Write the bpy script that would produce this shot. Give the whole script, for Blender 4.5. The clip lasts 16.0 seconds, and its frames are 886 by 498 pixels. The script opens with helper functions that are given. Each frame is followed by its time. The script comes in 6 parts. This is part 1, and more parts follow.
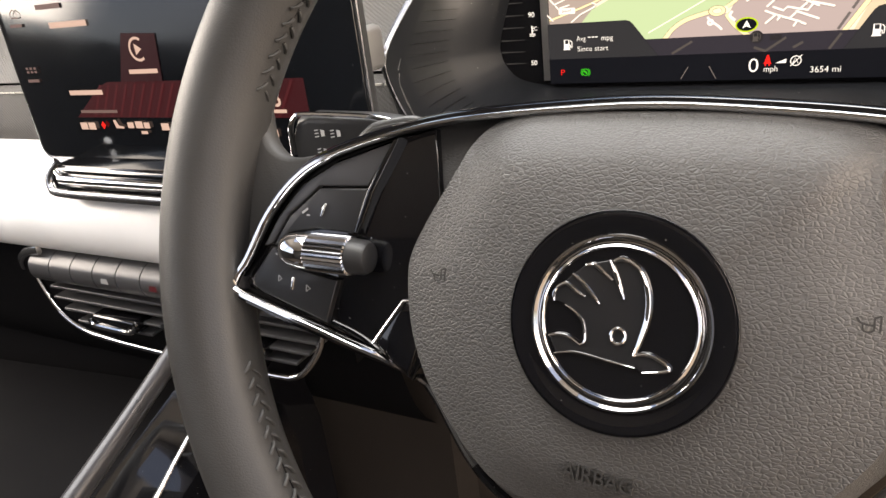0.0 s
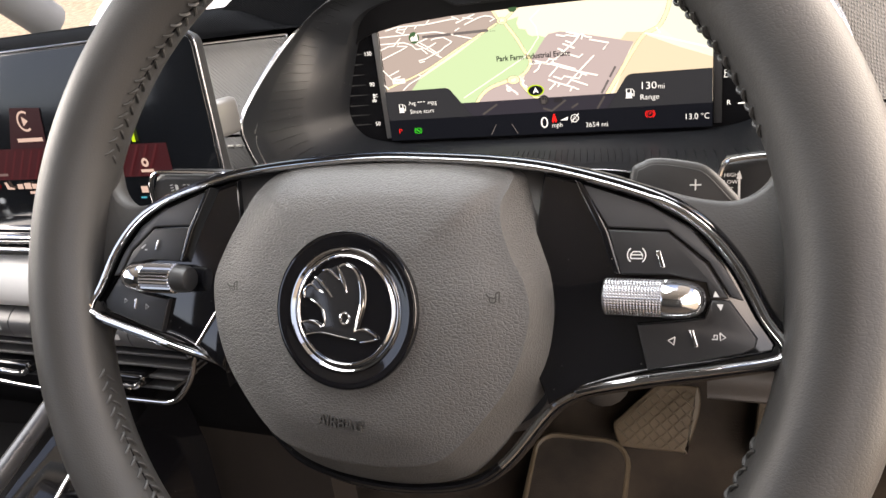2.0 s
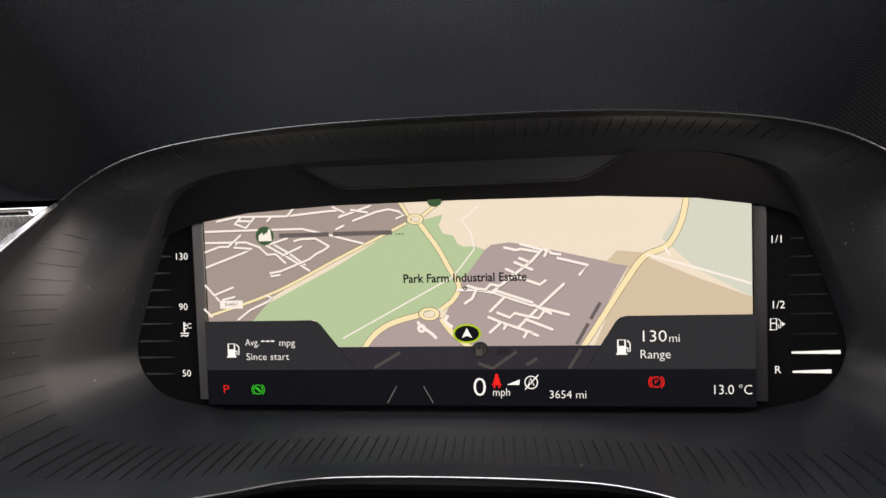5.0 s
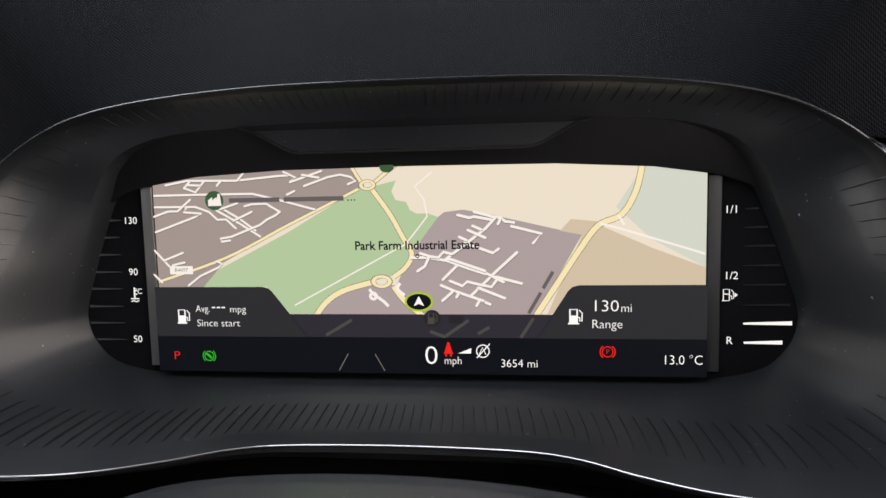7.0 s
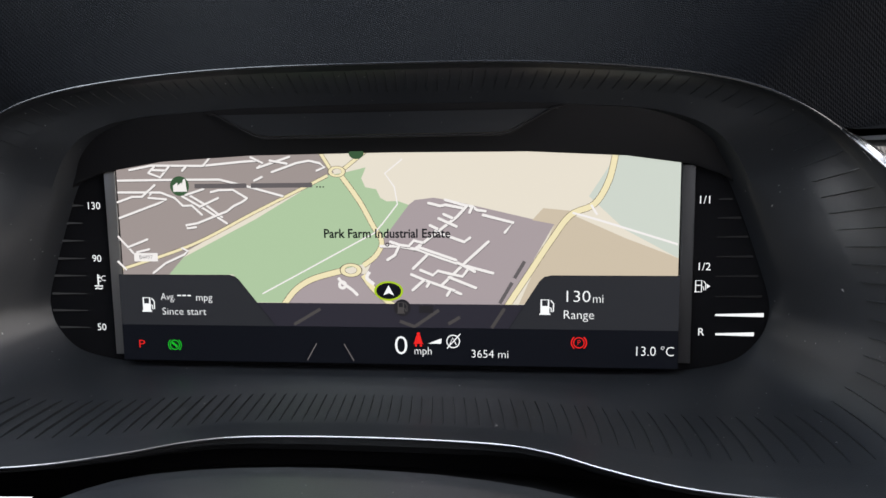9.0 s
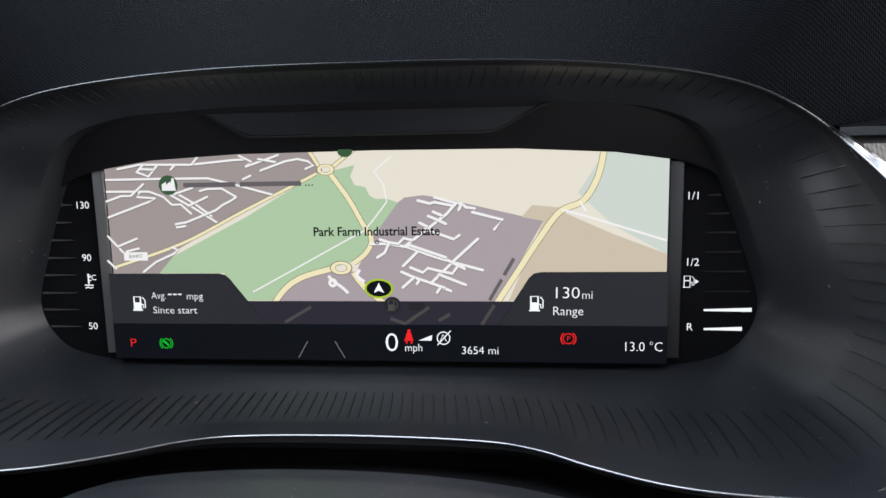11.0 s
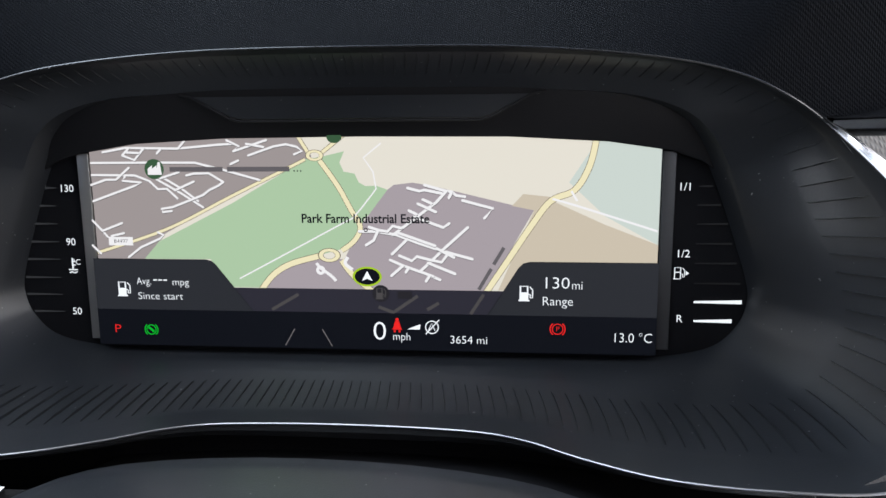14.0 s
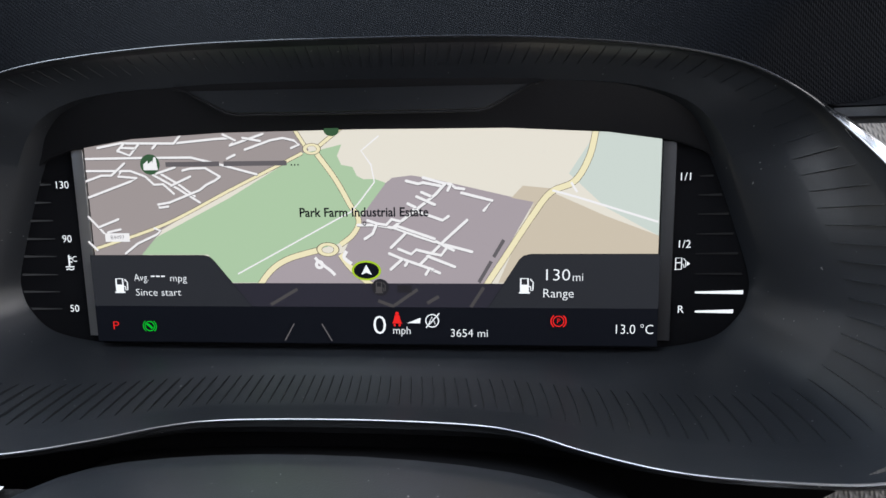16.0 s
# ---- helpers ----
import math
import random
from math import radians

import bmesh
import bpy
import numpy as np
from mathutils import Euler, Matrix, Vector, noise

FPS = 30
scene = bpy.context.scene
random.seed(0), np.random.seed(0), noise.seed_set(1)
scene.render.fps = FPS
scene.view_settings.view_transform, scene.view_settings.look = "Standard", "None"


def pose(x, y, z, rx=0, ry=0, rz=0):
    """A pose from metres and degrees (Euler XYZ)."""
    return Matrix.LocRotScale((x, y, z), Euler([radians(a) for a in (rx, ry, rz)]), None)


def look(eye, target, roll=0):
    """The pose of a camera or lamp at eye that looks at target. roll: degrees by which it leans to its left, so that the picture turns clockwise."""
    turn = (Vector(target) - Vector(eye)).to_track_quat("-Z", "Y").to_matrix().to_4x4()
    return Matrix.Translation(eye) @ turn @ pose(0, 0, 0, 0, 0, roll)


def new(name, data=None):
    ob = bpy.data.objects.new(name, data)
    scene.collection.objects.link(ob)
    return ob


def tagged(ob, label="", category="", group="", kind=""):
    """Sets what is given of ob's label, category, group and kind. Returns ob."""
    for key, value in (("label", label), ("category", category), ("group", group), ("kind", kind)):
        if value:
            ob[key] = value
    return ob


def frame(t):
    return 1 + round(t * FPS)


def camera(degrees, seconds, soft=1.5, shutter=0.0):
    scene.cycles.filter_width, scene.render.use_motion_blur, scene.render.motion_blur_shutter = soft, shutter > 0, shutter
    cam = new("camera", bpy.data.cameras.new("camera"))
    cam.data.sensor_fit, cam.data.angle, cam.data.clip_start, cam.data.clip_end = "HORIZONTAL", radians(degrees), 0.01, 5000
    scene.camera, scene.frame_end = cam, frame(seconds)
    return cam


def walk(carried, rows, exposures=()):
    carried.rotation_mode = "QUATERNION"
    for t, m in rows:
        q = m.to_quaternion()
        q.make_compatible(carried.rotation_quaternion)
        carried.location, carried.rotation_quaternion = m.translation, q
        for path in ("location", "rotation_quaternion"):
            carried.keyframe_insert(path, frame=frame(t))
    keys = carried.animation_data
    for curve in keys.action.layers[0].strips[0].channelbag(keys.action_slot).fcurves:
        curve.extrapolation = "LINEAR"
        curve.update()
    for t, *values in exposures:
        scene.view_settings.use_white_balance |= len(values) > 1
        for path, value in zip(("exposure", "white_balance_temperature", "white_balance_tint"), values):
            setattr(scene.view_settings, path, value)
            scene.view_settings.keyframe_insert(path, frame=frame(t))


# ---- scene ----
cam = camera(64.0, 16.0, soft=1.5)
# the car stands nose-up by a few degrees against its own dashboard lines
CAR = Matrix.Translation((0, 0, 0.95)) @ pose(0, 0, 0, -11) @ Matrix.Translation((0, 0, -0.95))
PATH = [
    (0, (0.042, -0.47, 1.045), (-0.863, 1.128, 0.255), -7.1),
    (0.5, (0.108, -0.5, 1.046), (-0.768, 1.171, 0.38), -7.0),
    (1, (0.151, -0.516, 1.058), (-0.625, 1.206, 0.397), -8.5),
    (1.5, (0.145, -0.519, 1.056), (-0.604, 1.207, 0.376), -8.0),
    (2, (0.135, -0.518, 1.056), (-0.618, 1.207, 0.379), -7.4),
    (2.5, (0.124, -0.518, 1.052), (-0.646, 1.202, 0.381), -7.2),
    (3, (0.084, -0.496, 1.046), (-0.727, 1.201, 0.367), -7.1),
    (3.5, (0.047, -0.429, 1.05), (-0.656, 1.38, 0.566), -5.5),
    (4, (0.042, -0.36, 1.039), (-0.429, 1.568, 0.777), -3.4),
    (4.5, (0.038, -0.32, 1.038), (-0.316, 1.64, 0.856), -2.5),
    (5, (0.034, -0.313, 1.034), (-0.241, 1.666, 0.931), -1.9),
    (5.2, (0.039, -0.312, 1.03), (-0.223, 1.669, 0.963), -1.7),
    (7.3, (0.055, -0.304, 1.036), (-0.203, 1.667, 0.817), -1.2),
    (7.5, (0.058, -0.303, 1.036), (-0.212, 1.667, 0.819), -1.1),
    (8, (0.058, -0.301, 1.039), (-0.205, 1.667, 0.802), -1.2),
    (8.2, (0.057, -0.299, 1.036), (-0.17, 1.673, 0.797), -1.1),
    (10.3, (0.056, -0.301, 1.038), (-0.155, 1.668, 0.755), -0.7),
    (10.5, (0.058, -0.3, 1.039), (-0.154, 1.667, 0.752), -0.9),
    (11, (0.059, -0.299, 1.042), (-0.144, 1.668, 0.744), -1.2),
    (11.5, (0.058, -0.295, 1.043), (-0.124, 1.674, 0.744), -1.1),
    (12, (0.058, -0.294, 1.043), (-0.112, 1.676, 0.74), -1.0),
    (12.5, (0.059, -0.293, 1.045), (-0.116, 1.673, 0.724), -1.0),
    (13, (0.059, -0.294, 1.042), (-0.118, 1.674, 0.733), -0.9),
    (13.5, (0.06, -0.295, 1.046), (-0.122, 1.666, 0.698), -0.8),
    (14, (0.06, -0.296, 1.041), (-0.122, 1.669, 0.714), -0.4),
    (14.5, (0.06, -0.294, 1.045), (-0.122, 1.666, 0.693), -0.9),
    (15, (0.059, -0.295, 1.043), (-0.125, 1.666, 0.693), -1.2),
    (15.5, (0.057, -0.294, 1.045), (-0.117, 1.663, 0.673), -1.2),
    (16, (0.059, -0.294, 1.041), (-0.116, 1.668, 0.692), -1.0),
]
EXPOSURES = [(0.0, 1.45, 7700, 14), (0.5, 1.92, 7500, 14), (1.0, 1.6, 7600, 14), (2.0, 1.55, 7300, 14), (3.0, 1.66, 7000, 14), (3.5, 1.46, 6900, 14), (4.0, 1.0, 6950, 14), (4.2, 0.98, 7000, 14), (4.5, 0.92, 6900, 14), (5.2, 0.85, 7100, 14), (7.5, 0.83, 6600, 12), (11.0, 0.83, 6100, 10), (16.0, 0.83, 6000, 10)]
walk(cam, [(row[0], CAR @ look(*row[1:])) for row in PATH], EXPOSURES)

# ---------------------------------------------------------------- light
world = bpy.data.worlds.new("sky")
scene.world = world
world.use_nodes = True
wn = world.node_tree.nodes
sky = wn.new("ShaderNodeTexSky")
sky.sky_type = "NISHITA"
sky.sun_disc = False
SUN_AZ, SUN_EL = radians(172), radians(55)
sky.sun_elevation = SUN_EL
sky.sun_rotation = SUN_AZ
sky.dust_density = 4.0
wn["Background"].inputs["Strength"].default_value = 0.15
world.node_tree.links.new(sky.outputs[0], wn["Background"].inputs["Color"])
sun = new("sun", bpy.data.lights.new("sun", "SUN"))
sun.data.energy = 1.4
sun.data.angle = radians(12)
sun.data.color = (1.0, 0.94, 0.86)
to_sun = Vector((math.sin(SUN_AZ) * math.cos(SUN_EL), math.cos(SUN_AZ) * math.cos(SUN_EL), math.sin(SUN_EL)))
sun.matrix_world = look((0, 0, 0), -to_sun)


def window_light(name, eye, target, width, height, power, tint=(1.0, 0.97, 0.93)):
    """Daylight standing in a window opening."""
    lamp = new(name, bpy.data.lights.new(name, "AREA"))
    lamp.data.shape, lamp.data.size, lamp.data.size_y, lamp.data.energy = "RECTANGLE", width, height, power
    lamp.data.color = tint
    lamp.matrix_world = CAR @ look(eye, target)


window_light("daylight_far_window", (-1.30, -0.38, 1.30), (-0.2, -0.3, 0.95), 0.9, 0.40, 6.0)
# overhead fill lamp, added to brighten wheel and bowl; no known roof source
window_light("roof_fill_light", (-0.30, -0.28, 1.655), (-0.26, -0.25, 0.9), 0.9, 0.42, 4.4, (0.86, 0.94, 1.0))
window_light("daylight_windscreen", (-0.12, 0.16, 1.47), (0.02, -0.25, 0.90), 1.1, 0.30, 2.8, (0.88, 0.95, 1.0))
window_light("daylight_open_door", (0.58, -0.10, 1.12), (-0.20, -0.12, 1.0), 0.8, 0.7, 7.5, (1.0, 0.91, 0.82))


# ---------------------------------------------------------------- materials
def material(name, color, rough=0.5, metal=0.0, coat=0.0, bump=0.0, scale=400.0, vary=0.15, kind="noise", spec=0.5, dirt=0.0):
    """A surface with colour variation at two scales and fine relief."""
    m = bpy.data.materials.new(name)
    m.use_nodes = True
    nt = m.node_tree
    p = nt.nodes["Principled BSDF"]
    p.inputs["Roughness"].default_value = rough
    p.inputs["Metallic"].default_value = metal
    p.inputs["Coat Weight"].default_value = coat
    p.inputs["Coat Roughness"].default_value = 0.05
    p.inputs["Specular IOR Level"].default_value = spec
    tc = nt.nodes.new("ShaderNodeTexCoord")
    big = nt.nodes.new("ShaderNodeTexNoise")
    big.inputs["Scale"].default_value = 14.0
    big.inputs["Detail"].default_value = 3.0
    nt.links.new(tc.outputs["Object"], big.inputs["Vector"])
    ramp = nt.nodes.new("ShaderNodeMapRange")
    ramp.inputs["From Min"].default_value = 0.3
    ramp.inputs["From Max"].default_value = 0.7
    ramp.inputs["To Min"].default_value = 1.0 - vary
    ramp.inputs["To Max"].default_value = 1.0 + vary
    nt.links.new(big.outputs["Fac"], ramp.inputs["Value"])
    mul = nt.nodes.new("ShaderNodeVectorMath")
    mul.operation = "SCALE"
    mul.inputs[0].default_value = color
    nt.links.new(ramp.outputs["Result"], mul.inputs["Scale"])
    out = mul.outputs[0]
    if dirt:
        speck = nt.nodes.new("ShaderNodeTexNoise")
        speck.inputs["Scale"].default_value = 620.0
        speck.inputs["Detail"].default_value = 1.0
        nt.links.new(tc.outputs["Object"], speck.inputs["Vector"])
        cut = nt.nodes.new("ShaderNodeMapRange")
        cut.inputs["From Min"].default_value = 0.785
        cut.inputs["From Max"].default_value = 0.80
        cut.inputs["To Max"].default_value = dirt
        nt.links.new(speck.outputs["Fac"], cut.inputs["Value"])
        mix = nt.nodes.new("ShaderNodeMix")
        mix.data_type = "RGBA"
        mix.inputs["B"].default_value = (0.45, 0.44, 0.42, 1)
        nt.links.new(cut.outputs["Result"], mix.inputs["Factor"])
        nt.links.new(out, mix.inputs["A"])
        out = mix.outputs["Result"]
    nt.links.new(out, p.inputs["Base Color"])
    rr = nt.nodes.new("ShaderNodeMapRange")
    rr.inputs["From Min"].default_value = 0.3
    rr.inputs["From Max"].default_value = 0.7
    rr.inputs["To Min"].default_value = max(0.0, rough - 0.05)
    rr.inputs["To Max"].default_value = min(1.0, rough + 0.05)
    nt.links.new(big.outputs["Fac"], rr.inputs["Value"])
    nt.links.new(rr.outputs["Result"], p.inputs["Roughness"])
    if bump:
        b = nt.nodes.new("ShaderNodeBump")
        b.inputs["Strength"].default_value = bump
        b.inputs["Distance"].default_value = 0.0005
        if kind == "leather":
            t = nt.nodes.new("ShaderNodeTexVoronoi")
            t.feature = "DISTANCE_TO_EDGE"
            t.inputs["Scale"].default_value = scale
            wob = nt.nodes.new("ShaderNodeTexNoise")
            wob.inputs["Scale"].default_value = scale * 0.45
            nt.links.new(tc.outputs["Object"], wob.inputs["Vector"])
            ma = nt.nodes.new("ShaderNodeVectorMath")
            ma.operation = "MULTIPLY_ADD"
            ma.inputs[1].default_value = (0.0007, 0.0007, 0.0007)
            nt.links.new(wob.outputs["Color"], ma.inputs[0])
            long = nt.nodes.new("ShaderNodeMapping")
            long.inputs["Scale"].default_value = (0.62, 1.0, 1.0)
            nt.links.new(tc.outputs["Object"], long.inputs["Vector"])
            nt.links.new(long.outputs[0], ma.inputs[2])
            nt.links.new(ma.outputs[0], t.inputs["Vector"])
            flat_top = nt.nodes.new("ShaderNodeMapRange")
            flat_top.interpolation_type = "SMOOTHSTEP"
            flat_top.inputs["From Max"].default_value = 0.22
            nt.links.new(t.outputs["Distance"], flat_top.inputs["Value"])
            h = flat_top.outputs["Result"]
        elif kind == "knit":
            t = nt.nodes.new("ShaderNodeTexWave")
            t.wave_type = "BANDS"
            t.bands_direction = "DIAGONAL"
            t.inputs["Scale"].default_value = scale
            t.inputs["Distortion"].default_value = 1.2
            t.inputs["Detail"].default_value = 2.0
            t.inputs["Detail Scale"].default_value = 3.0
            nt.links.new(tc.outputs["Object"], t.inputs["Vector"])
            t2 = nt.nodes.new("ShaderNodeTexWave")
            t2.bands_direction = "X"
            t2.inputs["Scale"].default_value = scale * 1.3
            t2.inputs["Distortion"].default_value = 2.0
            nt.links.new(tc.outputs["Object"], t2.inputs["Vector"])
            mm = nt.nodes.new("ShaderNodeMath")
            mm.operation = "MULTIPLY"
            nt.links.new(t.outputs["Fac"], mm.inputs[0])
            nt.links.new(t2.outputs["Fac"], mm.inputs[1])
            h = mm.outputs[0]
        elif kind == "brushed":
            t = nt.nodes.new("ShaderNodeTexNoise")
            mp = nt.nodes.new("ShaderNodeMapping")
            mp.inputs["Scale"].default_value = (0.04, 1.0, 1.0)
            t.inputs["Scale"].default_value = scale
            nt.links.new(tc.outputs["Object"], mp.inputs["Vector"])
            nt.links.new(mp.outputs[0], t.inputs["Vector"])
            h = t.outputs["Fac"]
        else:
            t = nt.nodes.new("ShaderNodeTexNoise")
            t.inputs["Scale"].default_value = scale
            t.inputs["Detail"].default_value = 2.0
            nt.links.new(tc.outputs["Object"], t.inputs["Vector"])
            h = t.outputs["Fac"]
        nt.links.new(h, b.inputs["Height"])
        nt.links.new(b.outputs[0], p.inputs["Normal"])
    return m


def glow(name, color, strength=1.0, base=(0.004, 0.004, 0.005)):
    """A lit pixel surface of a display or a warning light."""
    m = bpy.data.materials.new(name)
    m.use_nodes = True
    p = m.node_tree.nodes["Principled BSDF"]
    p.inputs["Base Color"].default_value = (*base, 1)
    p.inputs["Roughness"].default_value = 0.35
    p.inputs["Specular IOR Level"].default_value = 0.1
    p.inputs["Emission Color"].default_value = (*color, 1)
    p.inputs["Emission Strength"].default_value = strength * 0.66
    return m


def srgb(r, g, b):
    return tuple(((c / 255 + 0.055) / 1.055) ** 2.4 if c > 10 else c / 255 / 12.92 for c in (r, g, b))


RIM_LEATHER = material("rim leather", (0.034, 0.033, 0.032), 0.46, bump=0.10, scale=900, vary=0.12, kind="leather", spec=0.45)
AIRBAG_SKIN = material("airbag skin", (0.064, 0.062, 0.060), 0.44, bump=0.36, scale=900, vary=0.08, kind="leather", spec=0.45)
# same skin as the airbag cover; the relief's shade is put into the colour
EMBOSS_SHADE = material("embossed skin with painted shade", (0.022, 0.021, 0.020), 0.6, vary=0.1)
PANEL_GREY = material("satin panel", (0.040, 0.040, 0.042), 0.34, bump=0.05, scale=1500, vary=0.08)
GLOSS_BLACK = material("gloss black", (0.004, 0.004, 0.005), 0.06, coat=0.5, vary=0.05, dirt=0.25)
SATIN_BLACK = material("satin black", (0.022, 0.022, 0.023), 0.42, bump=0.08, scale=1500, vary=0.08)
BUTTON_BLACK = material("button black", (0.012, 0.012, 0.013), 0.38, bump=0.05, scale=1500, vary=0.08)
KEY_GREY = material("key grey", (0.055, 0.055, 0.058), 0.36, bump=0.05, scale=1200, vary=0.08)
PADDLE = material("paddle satin", (0.026, 0.026, 0.026), 0.42, bump=0.08, scale=1200, vary=0.08)
BEZEL_GLOSS = material("bezel gloss", (0.012, 0.0125, 0.0135), 0.20, vary=0.08, dirt=0.3)
BEZEL_BLACK = material("bezel black", (0.0098, 0.0110, 0.0132), 0.36, bump=0.10, scale=1800, vary=0.12, dirt=0.4, spec=0.5)
FRAME_BLACK = material("frame black", (0.006, 0.006, 0.007), 0.6, bump=0.08, scale=1500, vary=0.12, spec=0.2)
PLASTIC_GRAIN = material("grained plastic", (0.024, 0.024, 0.024), 0.55, bump=0.45, scale=900, vary=0.15)
PLASTIC_WARM = material("footwell plastic", (0.040, 0.035, 0.032), 0.6, bump=0.3, scale=500, vary=0.2)
CONSOLE_BROWN = material("console plastic", (0.026, 0.021, 0.018), 0.5, bump=0.3, scale=700, vary=0.2)
HOOD_KNIT = material("hood knit", (0.0022, 0.0026, 0.0035), 0.85, bump=0.7, scale=290, vary=0.15, kind="knit", spec=0.04)
FABRIC = material("dash fabric", (0.12, 0.115, 0.11), 0.85, bump=1.0, scale=170, vary=0.12, kind="knit", spec=0.25)
RIM_LINE = material("rim line", (0.30, 0.30, 0.31), 0.30, metal=1.0, vary=0.1)
CHROME = material("chrome", (0.78, 0.78, 0.79), 0.07, metal=1.0, vary=0.04)
DARK_CHROME = material("dark chrome", (0.52, 0.52, 0.53), 0.05, metal=1.0, vary=0.04)
EDGE_DARK = material("dark metal edge", (0.16, 0.16, 0.17), 0.22, metal=0.9, vary=0.06)
SATIN_CHROME = material("satin chrome", (0.62, 0.62, 0.63), 0.24, metal=1.0, vary=0.06)
SILVER = material("silver trim", (0.68, 0.68, 0.68), 0.34, metal=0.05, bump=0.05, scale=700, vary=0.05, kind="brushed")
GAUGE_STRIP = material("gauge strip", (0.28, 0.27, 0.26), 0.35, metal=0.7, vary=0.1)
BLACK_VOID = material("matt black", (0.006, 0.006, 0.007), 0.8, vary=0.1, spec=0.06)
SCREEN_GLASS = material("screen black", (0.004, 0.0045, 0.006), 0.22, vary=0.05, spec=0.35)
TABLET_GLASS = material("tablet glass", (0.006, 0.007, 0.009), 0.12, vary=0.05, dirt=0.1)
THREAD = material("dark thread", (0.034, 0.033, 0.032), 0.55, vary=0.2)
PALE_THREAD = material("pale thread", (0.5, 0.47, 0.42), 0.8, vary=0.2)
PEDAL_RUBBER = material("pedal rubber", (0.13, 0.098, 0.062), 0.5, bump=0.2, scale=300, vary=0.25)
CARPET = material("carpet", (0.048, 0.037, 0.028), 0.95, bump=1.0, scale=500, vary=0.5)
ROLLER = material("knurled chrome", (0.40, 0.40, 0.41), 0.2, metal=1.0, vary=0.06)
PRINT_WHITE = material("white print", (0.55, 0.55, 0.54), 0.5, vary=0.03)
PRINT_GREY = material("grey print", (0.3, 0.3, 0.3), 0.5, vary=0.05)
WHITE_PAINT = material("white car paint", (0.8, 0.8, 0.8), 0.25, coat=1.0, vary=0.03)
RED_PAINT = material("red car paint", (0.45, 0.03, 0.02), 0.3, coat=1.0, vary=0.05)
HEADLINER = material("grey headliner", (0.27, 0.27, 0.27), 0.9, bump=0.3, scale=500, vary=0.05)
GRAVEL = material("gravel", (0.34, 0.27, 0.19), 0.95, bump=1.0, scale=30, vary=0.4)
TYRE = material("tyre", (0.03, 0.03, 0.03), 0.8, vary=0.2)


def pane_material():
    m = bpy.data.materials.new("clear glass")
    m.use_nodes = True
    p = m.node_tree.nodes["Principled BSDF"]
    p.inputs["Base Color"].default_value = (0.97, 0.99, 0.98, 1)
    p.inputs["Roughness"].default_value = 0.0
    p.inputs["Transmission Weight"].default_value = 1.0
    p.inputs["IOR"].default_value = 1.02
    return m


GLASS = pane_material()

LAMP_WHITE = glow("display white", (0.95, 0.95, 0.93), 0.9)
LAMP_DIM = glow("display dim white", (0.5, 0.5, 0.5), 0.05)
LAMP_FAINT = glow("display faint white", (0.5, 0.5, 0.5), 0.012)
LAMP_RED = glow("display red", (1.0, 0.02, 0.015), 0.75)
LAMP_GREEN = glow("display green", (0.02, 0.75, 0.03), 0.55)
LAMP_LIME = glow("display lime", (0.55, 0.8, 0.02), 0.6)
LAMP_BLACK = glow("display black", (0.004, 0.005, 0.008), 0.6)
MAP_CREAM = glow("map cream", srgb(238, 228, 208), 0.82)
MAP_TOP = glow("map pale", srgb(222, 224, 214), 0.8)
MAP_BLUE = glow("map pale green", srgb(214, 220, 206), 0.8)
MAP_GREEN = glow("map green", srgb(182, 206, 164), 0.8)
MAP_PURPLE = glow("map mauve", srgb(176, 163, 163), 0.8)
MAP_TOWN = glow("map grey town", srgb(166, 154, 148), 0.8)
MAP_BROWN = glow("map tan", srgb(214, 198, 172), 0.8)
MAP_ROAD = glow("map road", srgb(246, 240, 234), 0.85)
MAP_YELLOW = glow("map main road", srgb(244, 230, 184), 0.85)
MAP_EDGE = glow("map road edge", srgb(128, 116, 96), 0.7)
MAP_EDGE_DARK = glow("map side road edge", srgb(112, 106, 104), 0.8)
MAP_INK = glow("map ink", srgb(38, 36, 38), 0.8)
MAP_SHADE = glow("map shade", srgb(46, 44, 52), 0.8)
MAP_SHADE_ROAD = glow("map shaded road", srgb(78, 74, 72), 0.8)
NAME_BAR = glow("map name bar", srgb(104, 98, 98), 0.8)
CARD_GREY = glow("display card", srgb(44, 45, 48), 0.8)
CARD_LINE = glow("display card edge", srgb(30, 31, 34), 0.8)
POI_GREEN = glow("map place green", srgb(60, 92, 60), 0.8)
TAB_RED = glow("tablet dark red", srgb(56, 18, 22), 0.7)
TAB_STRIPE = glow("tablet red stripe", srgb(72, 26, 30), 0.7)
TAB_DUSK = glow("tablet dark tile", srgb(46, 20, 24), 0.7)
TAB_BLUE = glow("tablet dusk", srgb(20, 24, 30), 0.7)
TAB_TEXT = glow("tablet text", srgb(225, 195, 182), 0.55)
TAB_GREY = glow("tablet grey text", srgb(110, 90, 88), 0.7)
TAB_CYAN = glow("tablet cyan", srgb(60, 150, 170), 0.8)


# ---------------------------------------------------------------- mesh helpers
BASE = {}


def thing(name, base, label, category, group="", kind=""):
    """An empty at the base of a thing; its parts hang under it."""
    ob = new(name)
    ob.empty_display_size = 0.02
    ob.matrix_world = CAR @ Matrix.Translation(base)
    BASE[ob.name] = Vector(base)
    return tagged(ob, label, category, group, kind)


def root_of(ob):
    while ob.parent:
        ob = ob.parent
    return ob


